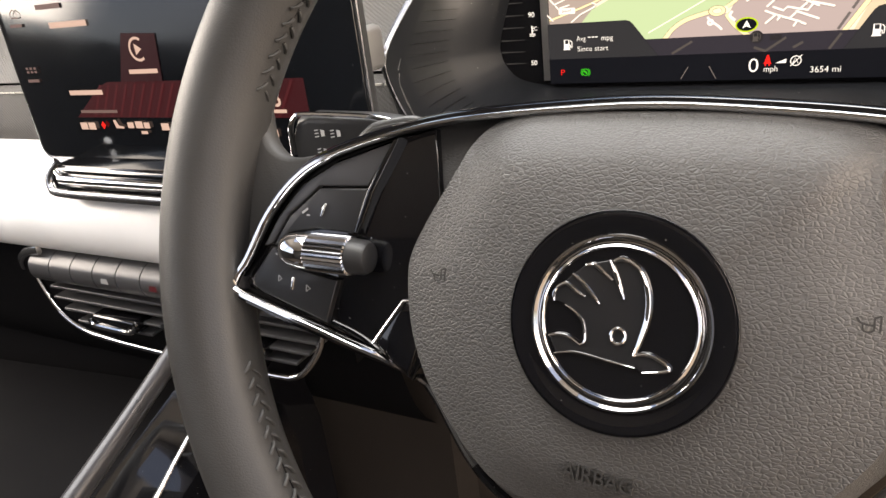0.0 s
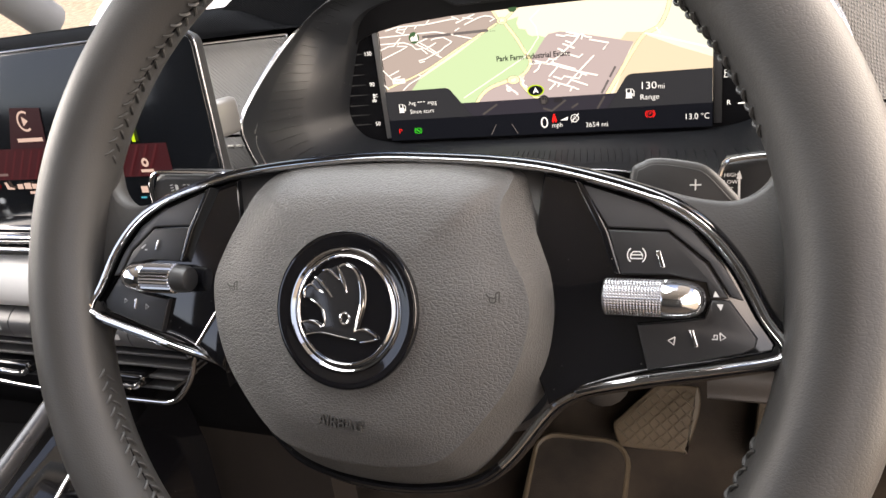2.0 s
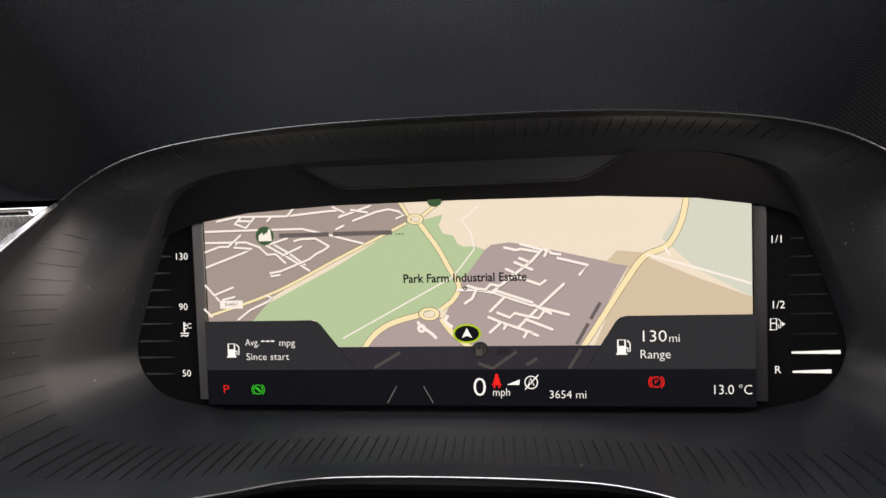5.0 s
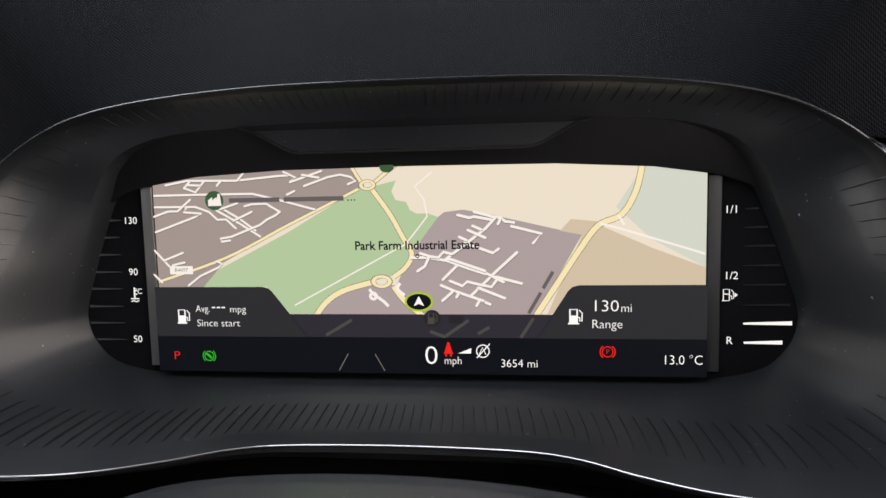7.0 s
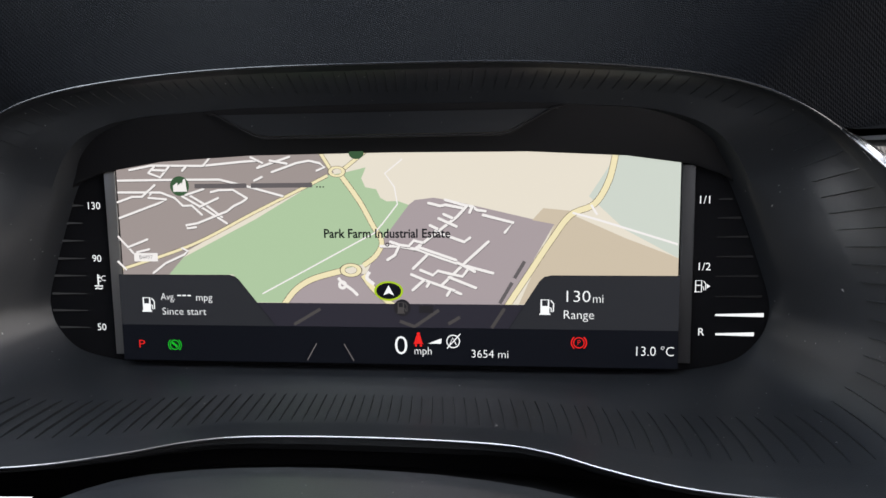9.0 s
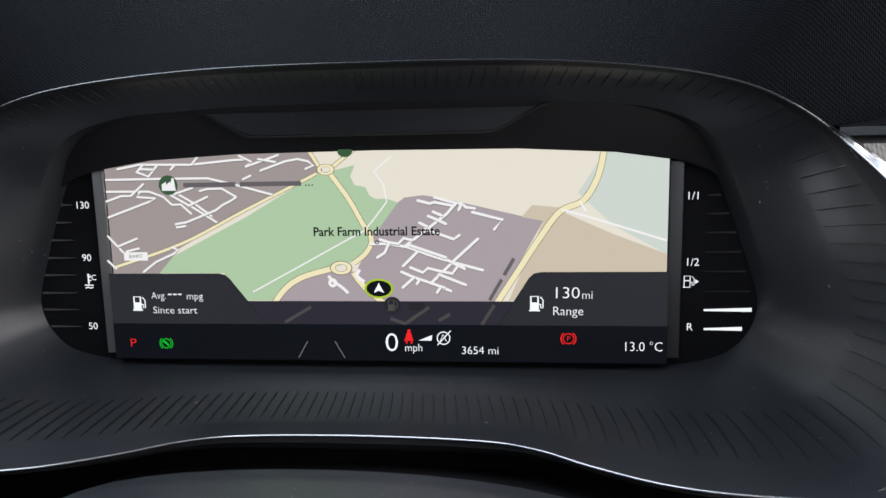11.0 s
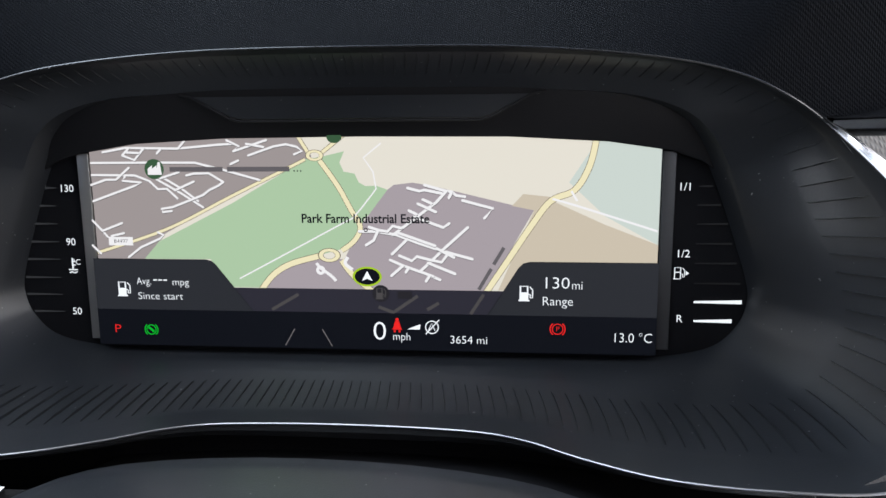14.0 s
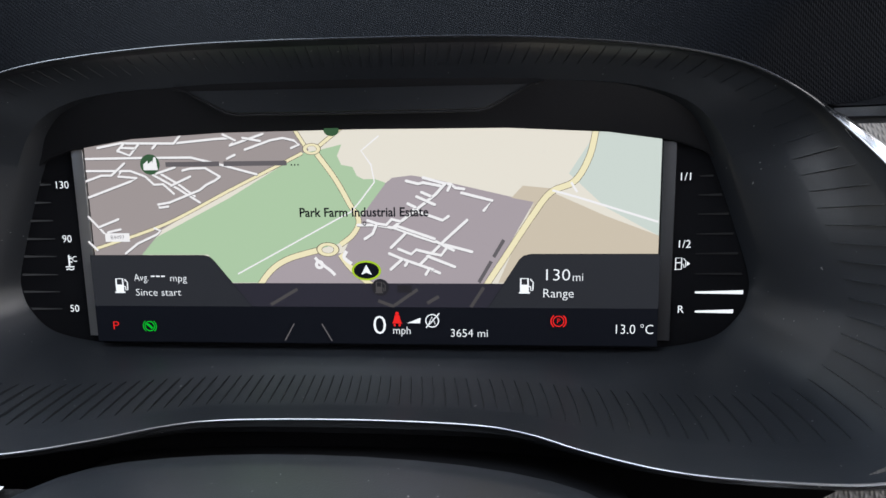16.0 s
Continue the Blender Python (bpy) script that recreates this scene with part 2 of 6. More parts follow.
def part(name, bm, mat, parent, label="", smooth=True, kind=""):
    """Links a bmesh, in car coordinates, as one mesh under a thing or part."""
    base = BASE[root_of(parent).name]
    bmesh.ops.translate(bm, verts=bm.verts, vec=-base)
    bmesh.ops.recalc_face_normals(bm, faces=bm.faces)
    me = bpy.data.meshes.new(name)
    bm.to_mesh(me)
    bm.free()
    me.materials.append(mat)
    ob = new(name, me)
    ob.parent = parent
    if smooth:
        me.shade_smooth()
        me.set_sharp_from_angle(angle=radians(38))
    return tagged(ob, label, "", "", kind)


def solid(name, bm, mat, label, category, kind="", smooth=True, m=None):
    """A thing that is one mesh."""
    bmesh.ops.recalc_face_normals(bm, faces=bm.faces)
    me = bpy.data.meshes.new(name)
    bm.to_mesh(me)
    bm.free()
    me.materials.append(mat)
    ob = new(name, me)
    ob.matrix_world = CAR if m is None else m
    BASE[ob.name] = Vector((0, 0, 0))
    if smooth:
        me.shade_smooth()
        me.set_sharp_from_angle(angle=radians(38))
    return tagged(ob, label, category, "", kind)


def spline(pts, n=8, closed=False):
    """Catmull-Rom through points of any dimension."""
    pts = [np.array(p, float) for p in pts]
    out = []
    k = len(pts)
    for i in range(k if closed else k - 1):
        if closed:
            a, b, c, d = pts[i - 1], pts[i], pts[(i + 1) % k], pts[(i + 2) % k]
        else:
            a, b, c, d = pts[max(i - 1, 0)], pts[i], pts[i + 1], pts[min(i + 2, k - 1)]
        for j in range(n):
            t = j / n
            out.append(0.5 * (2 * b + (c - a) * t + (2 * a - 5 * b + 4 * c - d) * t * t + (3 * b - a - 3 * c + d) * t ** 3))
    if not closed:
        out.append(pts[-1])
    return out


def mirrored(half):
    """Closed outline from its right half, from the top middle down to the bottom middle."""
    left = [(-u, v) for u, v in reversed(half) if abs(u) > 1e-6]
    return list(half) + left


def inset(poly, d):
    """A closed outline moved inwards by d (outwards where d is negative)."""
    p = [np.array(q[:2], float) for q in poly]
    area = sum(p[i][0] * p[(i + 1) % len(p)][1] - p[(i + 1) % len(p)][0] * p[i][1] for i in range(len(p)))
    s = 1 if area > 0 else -1
    out = []
    for i in range(len(p)):
        a, b, c = p[i - 1], p[i], p[(i + 1) % len(p)]
        e1, e2 = b - a, c - b
        e1, e2 = e1 / (np.linalg.norm(e1) + 1e-12), e2 / (np.linalg.norm(e2) + 1e-12)
        n1, n2 = np.array((-e1[1], e1[0])) * s, np.array((-e2[1], e2[0])) * s
        m = n1 + n2
        m = m / max(0.5, np.dot(m, m) / 2)
        out.append(b + m * d)
    return out


def loft(bm, rings, closed=True, cap0=False, cap1=False):
    vs = [[bm.verts.new(tuple(float(c) for c in p)) for p in r] for r in rings]
    n = len(vs[0])
    for a, b in zip(vs, vs[1:]):
        for i in range(n if closed else n - 1):
            j = (i + 1) % n
            bm.faces.new((a[i], a[j], b[j], b[i]))
    if cap0:
        bm.faces.new(vs[0][::-1])
    if cap1:
        bm.faces.new(vs[-1])
    return vs


def slab(bm, outline, n0, n1, frame_fn, bevel=0.0006, steps=3, unit=1.0):
    """A plate with the outline, from depth n0 to n1, its front edge rounded; unit: metres in one step of the outline."""
    nb = bevel * unit
    rings = [[frame_fn(u, v, n0) for u, v in outline]]
    for k in range(steps + 1):
        a = math.pi / 2 * k / steps
        r = inset(outline, bevel * (1 - math.cos(a)))
        rings.append([frame_fn(u, v, n1 - nb + nb * math.sin(a)) for u, v in r])
    loft(bm, rings, True, True, True)


def sweep(bm, path, section, up=(0, 0, 1), closed=False, cap=True):
    """Sweeps section(i) -> list of (a, b) along a path of points."""
    path = [Vector(p) for p in path]
    rings = []
    k = len(path)
    up = Vector(up)
    for i, p in enumerate(path):
        if closed:
            d = path[(i + 1) % k] - path[i - 1]
        else:
            d = path[min(i + 1, k - 1)] - path[max(i - 1, 0)]
        d.normalize()
        side = d.cross(up).normalized()
        u2 = side.cross(d).normalized()
        rings.append([p + side * a + u2 * b for a, b in section(i)])
    if closed:
        rings.append(rings[0])
        vs = [[bm.verts.new(q) for q in r] for r in rings[:-1]]
        vs.append(vs[0])
        n = len(vs[0])
        for a, b in zip(vs, vs[1:]):
            for i in range(n):
                bm.faces.new((a[i], a[(i + 1) % n], b[(i + 1) % n], b[i]))
    else:
        loft(bm, rings, True, cap, cap)


def oval(a, b, n=12):
    return [(a * math.cos(2 * math.pi * i / n), b * math.sin(2 * math.pi * i / n)) for i in range(n)]


def tube(path, r, up=(0, 0, 1), n=10, b=None, closed=False):
    bm = bmesh.new()
    ring = oval(r, b or r, n)
    sweep(bm, path, lambda i: ring, up, closed)
    return bm


def box(bm, x0, x1, y0, y1, z0, z1, bevel=0.0):
    r = bmesh.ops.create_cube(bm, size=1.0)
    bmesh.ops.transform(bm, matrix=Matrix.Translation(((x0 + x1) / 2, (y0 + y1) / 2, (z0 + z1) / 2)) @ Matrix.Diagonal((x1 - x0, y1 - y0, z1 - z0, 1)), verts=r["verts"])
    if bevel:
        es = list({e for v in r["verts"] for e in v.link_edges})
        bmesh.ops.bevel(bm, geom=es, offset=bevel, segments=3, profile=0.5, affect="EDGES")
    return bm


def extrude_x(profile, x0, x1, nx=2, thick=0.0, bend=None):
    """A skin with a (y, z) profile along x; thick closes it behind; bend(x) moves it in y and z."""
    bm = bmesh.new()
    prof = list(profile)
    if thick:
        prof = prof + [(y + thick, z) for y, z in reversed(prof)]
    rings = []
    for i in range(nx + 1):
        x = x0 + (x1 - x0) * i / nx
        dy, dz = bend(x) if bend else (0, 0)
        rings.append([(x, y + dy, z + dz) for y, z in prof])
    loft(bm, rings, bool(thick), bool(thick), bool(thick))
    return bm


def flat(polys, frame_fn, n):
    """Flat faces, each a list of (u, v), at depth n."""
    bm = bmesh.new()
    for p in polys:
        bm.faces.new([bm.verts.new(tuple(float(c) for c in frame_fn(u, v, n))) for u, v in p])
    return bm


def stroke(pts, w):
    """Quads along a polyline of width w, with mitred joints."""
    p = [np.array(q, float) for q in pts]
    left, right = [], []
    for i in range(len(p)):
        d = p[min(i + 1, len(p) - 1)] - p[max(i - 1, 0)]
        d = d / (np.linalg.norm(d) + 1e-12)
        nrm = np.array((-d[1], d[0])) * w / 2
        left.append(p[i] + nrm)
        right.append(p[i] - nrm)
    return [[left[i], left[i + 1], right[i + 1], right[i]] for i in range(len(p) - 1)]


def disc(cu, cv, r, n=24, rv=None):
    rv = rv or r
    return [(cu + r * math.cos(2 * math.pi * i / n), cv + rv * math.sin(2 * math.pi * i / n)) for i in range(n)]


def ring_polys(cu, cv, r0, r1, a0=0.0, a1=360.0, n=32):
    out = []
    for i in range(n):
        a, b = radians(a0 + (a1 - a0) * i / n), radians(a0 + (a1 - a0) * (i + 1) / n)
        out.append([(cu + r0 * math.cos(a), cv + r0 * math.sin(a)), (cu + r1 * math.cos(a), cv + r1 * math.sin(a)),
                    (cu + r1 * math.cos(b), cv + r1 * math.sin(b)), (cu + r0 * math.cos(b), cv + r0 * math.sin(b))])
    return out


def letters(text, size, frame_fn, u, v, n, align="LEFT", depth=0.0, turn=0.0, width=0.0, bold=0.012):
    """Mesh letters in the built-in font, lying in a frame at (u, v, n)."""
    cu = bpy.data.curves.new("letters", "FONT")
    cu.body, cu.size, cu.align_x, cu.align_y = text, size, align, "CENTER"
    cu.resolution_u = 3
    cu.extrude = depth
    cu.offset = size * bold
    tmp = bpy.data.objects.new("letters", cu)
    scene.collection.objects.link(tmp)
    bpy.context.view_layer.update()
    me = bpy.data.meshes.new_from_object(tmp.evaluated_get(bpy.context.evaluated_depsgraph_get()))
    bpy.data.objects.remove(tmp)
    bpy.data.curves.remove(cu)
    bm = bmesh.new()
    bm.from_mesh(me)
    bpy.data.meshes.remove(me)
    c, s = math.cos(turn), math.sin(turn)
    if width:
        xs = [w.co.x for w in bm.verts]
        k = width / (max(xs) - min(xs))
        for w in bm.verts:
            w.co.x *= k
    for w in bm.verts:
        x, y, z = w.co
        w.co = Vector(tuple(float(q) for q in frame_fn(u + x * c - y * s, v + x * s + y * c, n + z)))
    return bm


# ---------------------------------------------------------------- steering wheel
RAKE = radians(22)
HUB = Vector((0, -0.283, 0.952))
W_UP = Vector((0, math.sin(RAKE), math.cos(RAKE)))
W_OUT = Vector((0, -math.cos(RAKE), math.sin(RAKE)))


def wheel_at(u, v, n):
    return HUB + Vector((float(u), 0, 0)) + W_UP * float(v) + W_OUT * float(n)


wheel = thing("steering_wheel", HUB, "dark grey leather two-spoke steering wheel with chrome trim and stitched rim", "steering wheel")


def rim_mesh():
    bm = bmesh.new()
    rings = []
    for i in range(160):
        a = 2 * math.pi * i / 160
        side = abs(math.cos(a)) ** 6
        ra, rb = 0.0170 + 0.0012 * side, 0.0160 + 0.001 * side
        ring = []
        for j in range(28):
            b = 2 * math.pi * j / 28
            k = 0.0012 * max(0.0, math.cos(b + 2.4)) ** 4 * side
            r = 0.1700 + (ra + k) * math.cos(b)
            ring.append(wheel_at(r * math.cos(a), r * math.sin(a), (rb + k) * math.sin(b)))
        rings.append(ring)
    vs = [[bm.verts.new(q) for q in r] for r in rings]
    for i in range(160):
        for j in range(28):
            bm.faces.new((vs[i][j], vs[i][(j + 1) % 28], vs[(i + 1) % 160][(j + 1) % 28], vs[(i + 1) % 160][j]))
    return bm


rim = part("rim", rim_mesh(), RIM_LEATHER, wheel, "thick dark leather grip")

# leather web that joins rim and spokes
web_half = [(0.0, 0.0505), (0.03, 0.0497), (0.06, 0.0468), (0.0885, 0.0415), (0.110, 0.0345), (0.125, 0.0305), (0.1375, 0.0300), (0.1465, 0.0365),
            (0.1505, 0.049), (0.1535, 0.064), (0.166, 0.060), (0.172, 0.0), (0.166, -0.060), (0.1560, -0.060), (0.1545, -0.045), (0.1525, -0.034), (0.146, -0.0275),
            (0.128, -0.0300), (0.108, -0.0335), (0.090, -0.0375), (0.070, -0.0400), (0.03, -0.0400), (0.0, -0.0400)]
bm = bmesh.new()
web = spline(mirrored(web_half), 4, True)
rings = []
for d, n in ((0.0022, -0.016), (0.0010, -0.015), (0.0002, -0.0125), (0.0, -0.010), (0.0004, -0.0070), (0.0012, -0.0052), (0.0024, -0.0045)):
    rings.append([wheel_at(u, v, n) for u, v in inset(web, d)])
loft(bm, rings, True, True, True)
part("spoke_cover", bm, RIM_LEATHER, wheel, "dark leather web between rim and spokes")

# crossed stitches in two puckered rows along the inner seam of the rim
bm = bmesh.new()
for i in range(150):
    a = 2 * math.pi * (i + 0.5) / 150
    deg = math.degrees(a)
    if deg < 20 or deg > 340 or 160 < deg < 200:
        continue
    for k in (-1, 1):
        pts = []
        for t in (-1, -0.5, 0, 0.5, 1):
            b = math.pi - 0.04 + 0.115 * k + 0.10 * t
            r = 0.1700 + 0.0178 * math.cos(b)
            aa = a + 0.010 * k + k * 0.0115 * t
            lift = 0.0007 * (1 - t * t)
            pts.append(wheel_at((r - lift) * math.cos(aa), (r - lift) * math.sin(aa), 0.0166 * math.sin(b)))
        ring = oval(0.0008, 0.00065, 6)
        sweep(bm, pts, lambda i: ring, W_UP if abs(math.cos(a)) > 0.7 else (1, 0, 0))
part("stitching", bm, THREAD, rim, "dark crossed stitches", kind="stuff")
for a0, a1 in ((19, 161), (199, 341)):
    line = [(0.1529 * math.cos(radians(a0 + (a1 - a0) * k / 70)), 0.1529 * math.sin(radians(a0 + (a1 - a0) * k / 70))) for k in range(71)]
    part("seam", tube([wheel_at(u, v, 0.0006) for u, v in line], 0.0005, W_OUT, 6), BLACK_VOID, rim)

# airbag cover: a pillow with a flat face, sharp facet lines at its flanks and a rolled top
face_half = [(0.0, 0.0452, 0.0025), (0.030, 0.0446, 0.0022), (0.0410, 0.0436, 0.0012), (0.0485, 0.0408, 0.0012), (0.0530, 0.0345, 0.0055), (0.0550, 0.0280, 0.0095), (0.0590, 0.0190, 0.0118), (0.0645, 0.0085, 0.0125), (0.0690, -0.0020, 0.0125),
             (0.0692, -0.0125, 0.0125), (0.0668, -0.0255, 0.0125), (0.0612, -0.0390, 0.0125), (0.0530, -0.0505, 0.0125), (0.0430, -0.0620, 0.0118), (0.0330, -0.0695, 0.0105), (0.018, -0.0735, 0.0090), (0.0, -0.0745, 0.0088)]
base_half = [(0.0, 0.0466), (0.032, 0.0460), (0.0430, 0.0450), (0.0512, 0.0428), (0.0574, 0.0355), (0.0626, 0.0288), (0.0684, 0.0205), (0.0734, 0.0115), (0.0768, 0.0020),
             (0.0780, -0.0125), (0.0764, -0.0290), (0.0705, -0.0425), (0.0618, -0.0545), (0.0515, -0.0685), (0.0400, -0.0790), (0.022, -0.0848), (0.0, -0.0866)]


# the shoulder on the driver's door side stands wider
face_door = [face_half[0], face_half[1], (0.0490, 0.0430, 0.0012), (0.0585, 0.0402, 0.0012), (0.0590, 0.0345, 0.0060), (0.0570, 0.0280, 0.0100), (0.0580, 0.0190, 0.0120), (0.0620, 0.0085, 0.0125), (0.0675, -0.0020, 0.0125)] + face_half[9:]
base_door = [base_half[0], base_half[1], (0.0515, 0.0444), (0.0630, 0.0412), (0.0662, 0.0350), (0.0684, 0.0285), (0.0718, 0.0205), (0.0748, 0.0120), (0.0770, 0.0020)] + base_half[9:]


def both_sides(half, other):
    return [tuple(p) for p in half] + [(-p[0],) + tuple(p[1:]) for p in reversed(other) if p[0] > 1e-6]


face_o = spline(both_sides(face_door, face_half), 5, True)
base_o = spline(both_sides(base_door, base_half), 5, True)


def cover_depth(s, edge):
    """Depth of the cover's face at s of the way out from its middle to an edge of the given depth."""
    g = math.sin(math.pi / 2 * min(1.0, (1 - s) / 0.30))
    return edge + (0.0206 - 0.0062 * s * s - edge) * g


bm = bmesh.new()
rings = [[wheel_at(u, v, -0.024) for u, v in inset(base_o, 0.004)], [wheel_at(u, v, -0.013) for u, v in inset(base_o, 0.0006)], [wheel_at(u, v, -0.0105) for u, v in base_o]]
for t, q in ((0.10, 0.16), (0.5, 0.52), (0.94, 0.945), (1.0, 1.0)):
    rings.append([wheel_at(b[0] + (f[0] - b[0]) * t, b[1] + (f[1] - b[1]) * t, -0.0105 + (f[2] + 0.0105) * q) for b, f in zip(base_o, face_o)])
for s in (0.985, 0.96, 0.925, 0.88, 0.82, 0.75, 0.67, 0.57, 0.46, 0.34):
    rings.append([wheel_at(f[0] * s, -0.013 + (f[1] + 0.013) * s, cover_depth(s, f[2])) for f in face_o])
loft(bm, rings, True, True, True)
airbag = part("airbag_cover", bm, AIRBAG_SKIN, wheel, "grained dark grey airbag cover")
bm = letters("AIRBAG", 0.0062, wheel_at, -0.0030, -0.0570, 0.0181, "CENTER", 0.0006, -0.06, 0.0196, 0.0)
part("lettering", bm, EMBOSS_SHADE, airbag, "embossed lettering with its shade painted in")
for sx in (-1, 1):
    def horn(u, v, n):
        return wheel_at(sx * 0.0568 + u * 0.8, -0.0058 + v * 0.8, n)

    q = stroke(spline([(-0.0032, 0.0012), (-0.0022, -0.0002), (0.0002, -0.0008), (0.0014, -0.0006)], 4), 0.0006)
    q += stroke([(0.0014, -0.0024), (0.0014, 0.0014)], 0.0006) + stroke([(0.0014, 0.0014), (0.0030, 0.0022)], 0.0006) + stroke([(0.0030, 0.0022), (0.0030, -0.0026)], 0.0006)
    q += stroke(spline([(-0.0016, -0.0006), (-0.0012, -0.0026), (0.0004, -0.0028), (0.0014, -0.0022)], 4), 0.0005)
    part("horn_mark", flat(q, horn, 0.0166), EMBOSS_SHADE, airbag, "moulded horn mark with its shade painted in", smooth=False)

# round badge: plain shapes of its colours
BV = -0.013
bm = bmesh.new()
rings = []
for r, n in ((0.0298, 0.018), (0.0298, 0.0222), (0.0292, 0.0232), (0.0280, 0.0234), (0.0262, 0.0228), (0.0236, 0.0222), (0.018, 0.0220), (0.006, 0.0220)):
    rings.append([wheel_at(r * math.cos(2 * math.pi * i / 72), BV + r * math.sin(2 * math.pi * i / 72), n) for i in range(72)])
loft(bm, rings, True, False, True)
badge = part("badge", bm, GLOSS_BLACK, airbag, "round gloss black badge with chrome shapes")


def ring_tube(r, a, b, n, count=72):
    return tube([wheel_at(r * math.cos(2 * math.pi * i / count), BV + r * math.sin(2 * math.pi * i / count), n) for i in range(count)], a, W_OUT, 10, b, True)


part("outer_edge", ring_tube(0.0297, 0.0004, 0.0006, 0.0224), GLOSS_BLACK, badge)
bm = bmesh.new()
rings = []
for r, n in ((0.0240, 0.0214), (0.0239, 0.0224), (0.0235, 0.0230), (0.0229, 0.0231), (0.0224, 0.0226), (0.0219, 0.0221), (0.0214, 0.0222), (0.0209, 0.0228), (0.0204, 0.0230), (0.0200, 0.0226), (0.0198, 0.0214)):
    rings.append([wheel_at(r * math.cos(2 * math.pi * i / 90), BV + r * math.sin(2 * math.pi * i / 90), n) for i in range(90)])
loft(bm, rings, True)
part("chrome_ring", bm, DARK_CHROME, badge, "bright chrome ring with a fluted face")


def emblem(x, y):
    return ((x - 415) / 9040, (430 - y) / 10900)


wing = [emblem(*p) for p in ((262, 345), (300, 300), (330, 268), (385, 250), (430, 243), (462, 275), (482, 330), (484, 400), (470, 470), (462, 515), (500, 505), (545, 540), (480, 560), (462, 548), (320, 530), (270, 542),
                             (250, 488), (300, 486), (332, 506), (341, 490), (334, 440), (312, 410), (286, 392), (256, 384))]
bm = bmesh.new()
slab(bm, [(u, BV + v) for u, v in wing], 0.0216, 0.0228, wheel_at, 0.0004)
plate = part("raised_shape", bm, material("smoked plate", (0.014, 0.014, 0.015), 0.12, vary=0.1, dirt=0.5), badge, "smoked black raised shape")
for pts, wide in (([(428, 243), (460, 272), (481, 330), (484, 400), (471, 470), (460, 514)], 0.00085), ([(388, 250), (402, 285), (414, 320), (428, 357)], 0.00075), ([(300, 299), (325, 322), (350, 352), (371, 379)], 0.0007),
                  ([(332, 270), (352, 268), (376, 288), (398, 306)], 0.0007), ([(398, 252), (416, 244), (436, 250)], 0.0008), ([(262, 345), (285, 330), (312, 350), (335, 362)], 0.00065), ([(286, 392), (314, 412), (334, 440), (341, 490), (331, 504)], 0.0005),
                  ([(250, 490), (272, 484), (300, 486), (330, 505)], 0.0005), ([(266, 541), (320, 529), (400, 540), (464, 548)], 0.00035), ([(458, 516), (482, 507), (510, 512), (543, 540), (482, 558)], 0.0006), ([(258, 384), (256, 362), (264, 344)], 0.0005)):
    line = spline([emblem(*p) for p in pts], 5)
    k = len(line) - 1
    bm = bmesh.new()
    sweep(bm, [wheel_at(u, BV + v, 0.0229) for u, v in line], lambda i: oval(wide * (0.45 + 0.55 * math.sin(math.pi * min(1, (i + 1) / (k + 1)))), wide * 0.8, 8), W_OUT)
    part("bright_edge", bm, CHROME, plate, "bright chrome edge")
part("eye", tube([wheel_at(emblem(420 + 17 * math.cos(2 * math.pi * i / 20), 0)[0], BV + emblem(0, 465 - 23 * math.sin(2 * math.pi * i / 20))[1], 0.0230) for i in range(20)], 0.0005, W_OUT, 8, None, True), CHROME, plate)

# chrome line round the spokes and the hub
trim_half = [(0.0, 0.0468), (0.0245, 0.0458), (0.0556, 0.0432), (0.08, 0.0388), (0.1088, 0.0300), (0.1243, 0.0212), (0.1365, 0.0072), (0.1455, -0.0100), (0.1515, -0.0185), (0.1495, -0.0232), (0.1300, -0.0282),
             (0.1072, -0.0332), (0.0880, -0.0388), (0.0775, -0.0445), (0.0690, -0.0525), (0.0545, -0.0715), (0.0410, -0.0818), (0.022, -0.0870), (0.0, -0.0888)]


def trim_depth(u, v):
    """The outline lies proud at the spokes and dives under the airbag cover below."""
    k = min(1.0, max(0.0, (-0.034 - v) / 0.016))
    return 0.002 - 0.0145 * k * k * (3 - 2 * k)


outl = spline(mirrored(trim_half), 6, True)
low = [i for i in range(len(outl)) if outl[i][1] < -0.0735]
high = list(range(low[-1], len(outl))) + list(range(0, low[0] + 1))
bm = bmesh.new()
sweep(bm, [wheel_at(*outl[i], trim_depth(*outl[i])) for i in high], lambda k: oval(0.0017 if outl[high[k]][1] < 0.03 else 0.0012, 0.0022, 10), W_OUT)
part("chrome_trim", bm, CHROME, wheel, "bright chrome outline of the spokes")
bm = bmesh.new()
sweep(bm, [wheel_at(*outl[i], trim_depth(*outl[i])) for i in low], lambda k: oval(0.0018, 0.0022, 10), W_OUT)
part("lower_trim", bm, GLOSS_BLACK, wheel, "gloss black foot of the spoke outline")
bm = bmesh.new()
path = [wheel_at(u, v, trim_depth(u, v) - 0.004) for u, v in inset(outl, -0.0016)]
sweep(bm, path, lambda i: oval(0.0022, 0.0045, 10), W_OUT, True)
part("dark_edge", bm, GLOSS_BLACK, wheel, "gloss black edge under the chrome")


def mirror_pts(pts, sx):
    return [(sx * u, v) for u, v in pts]


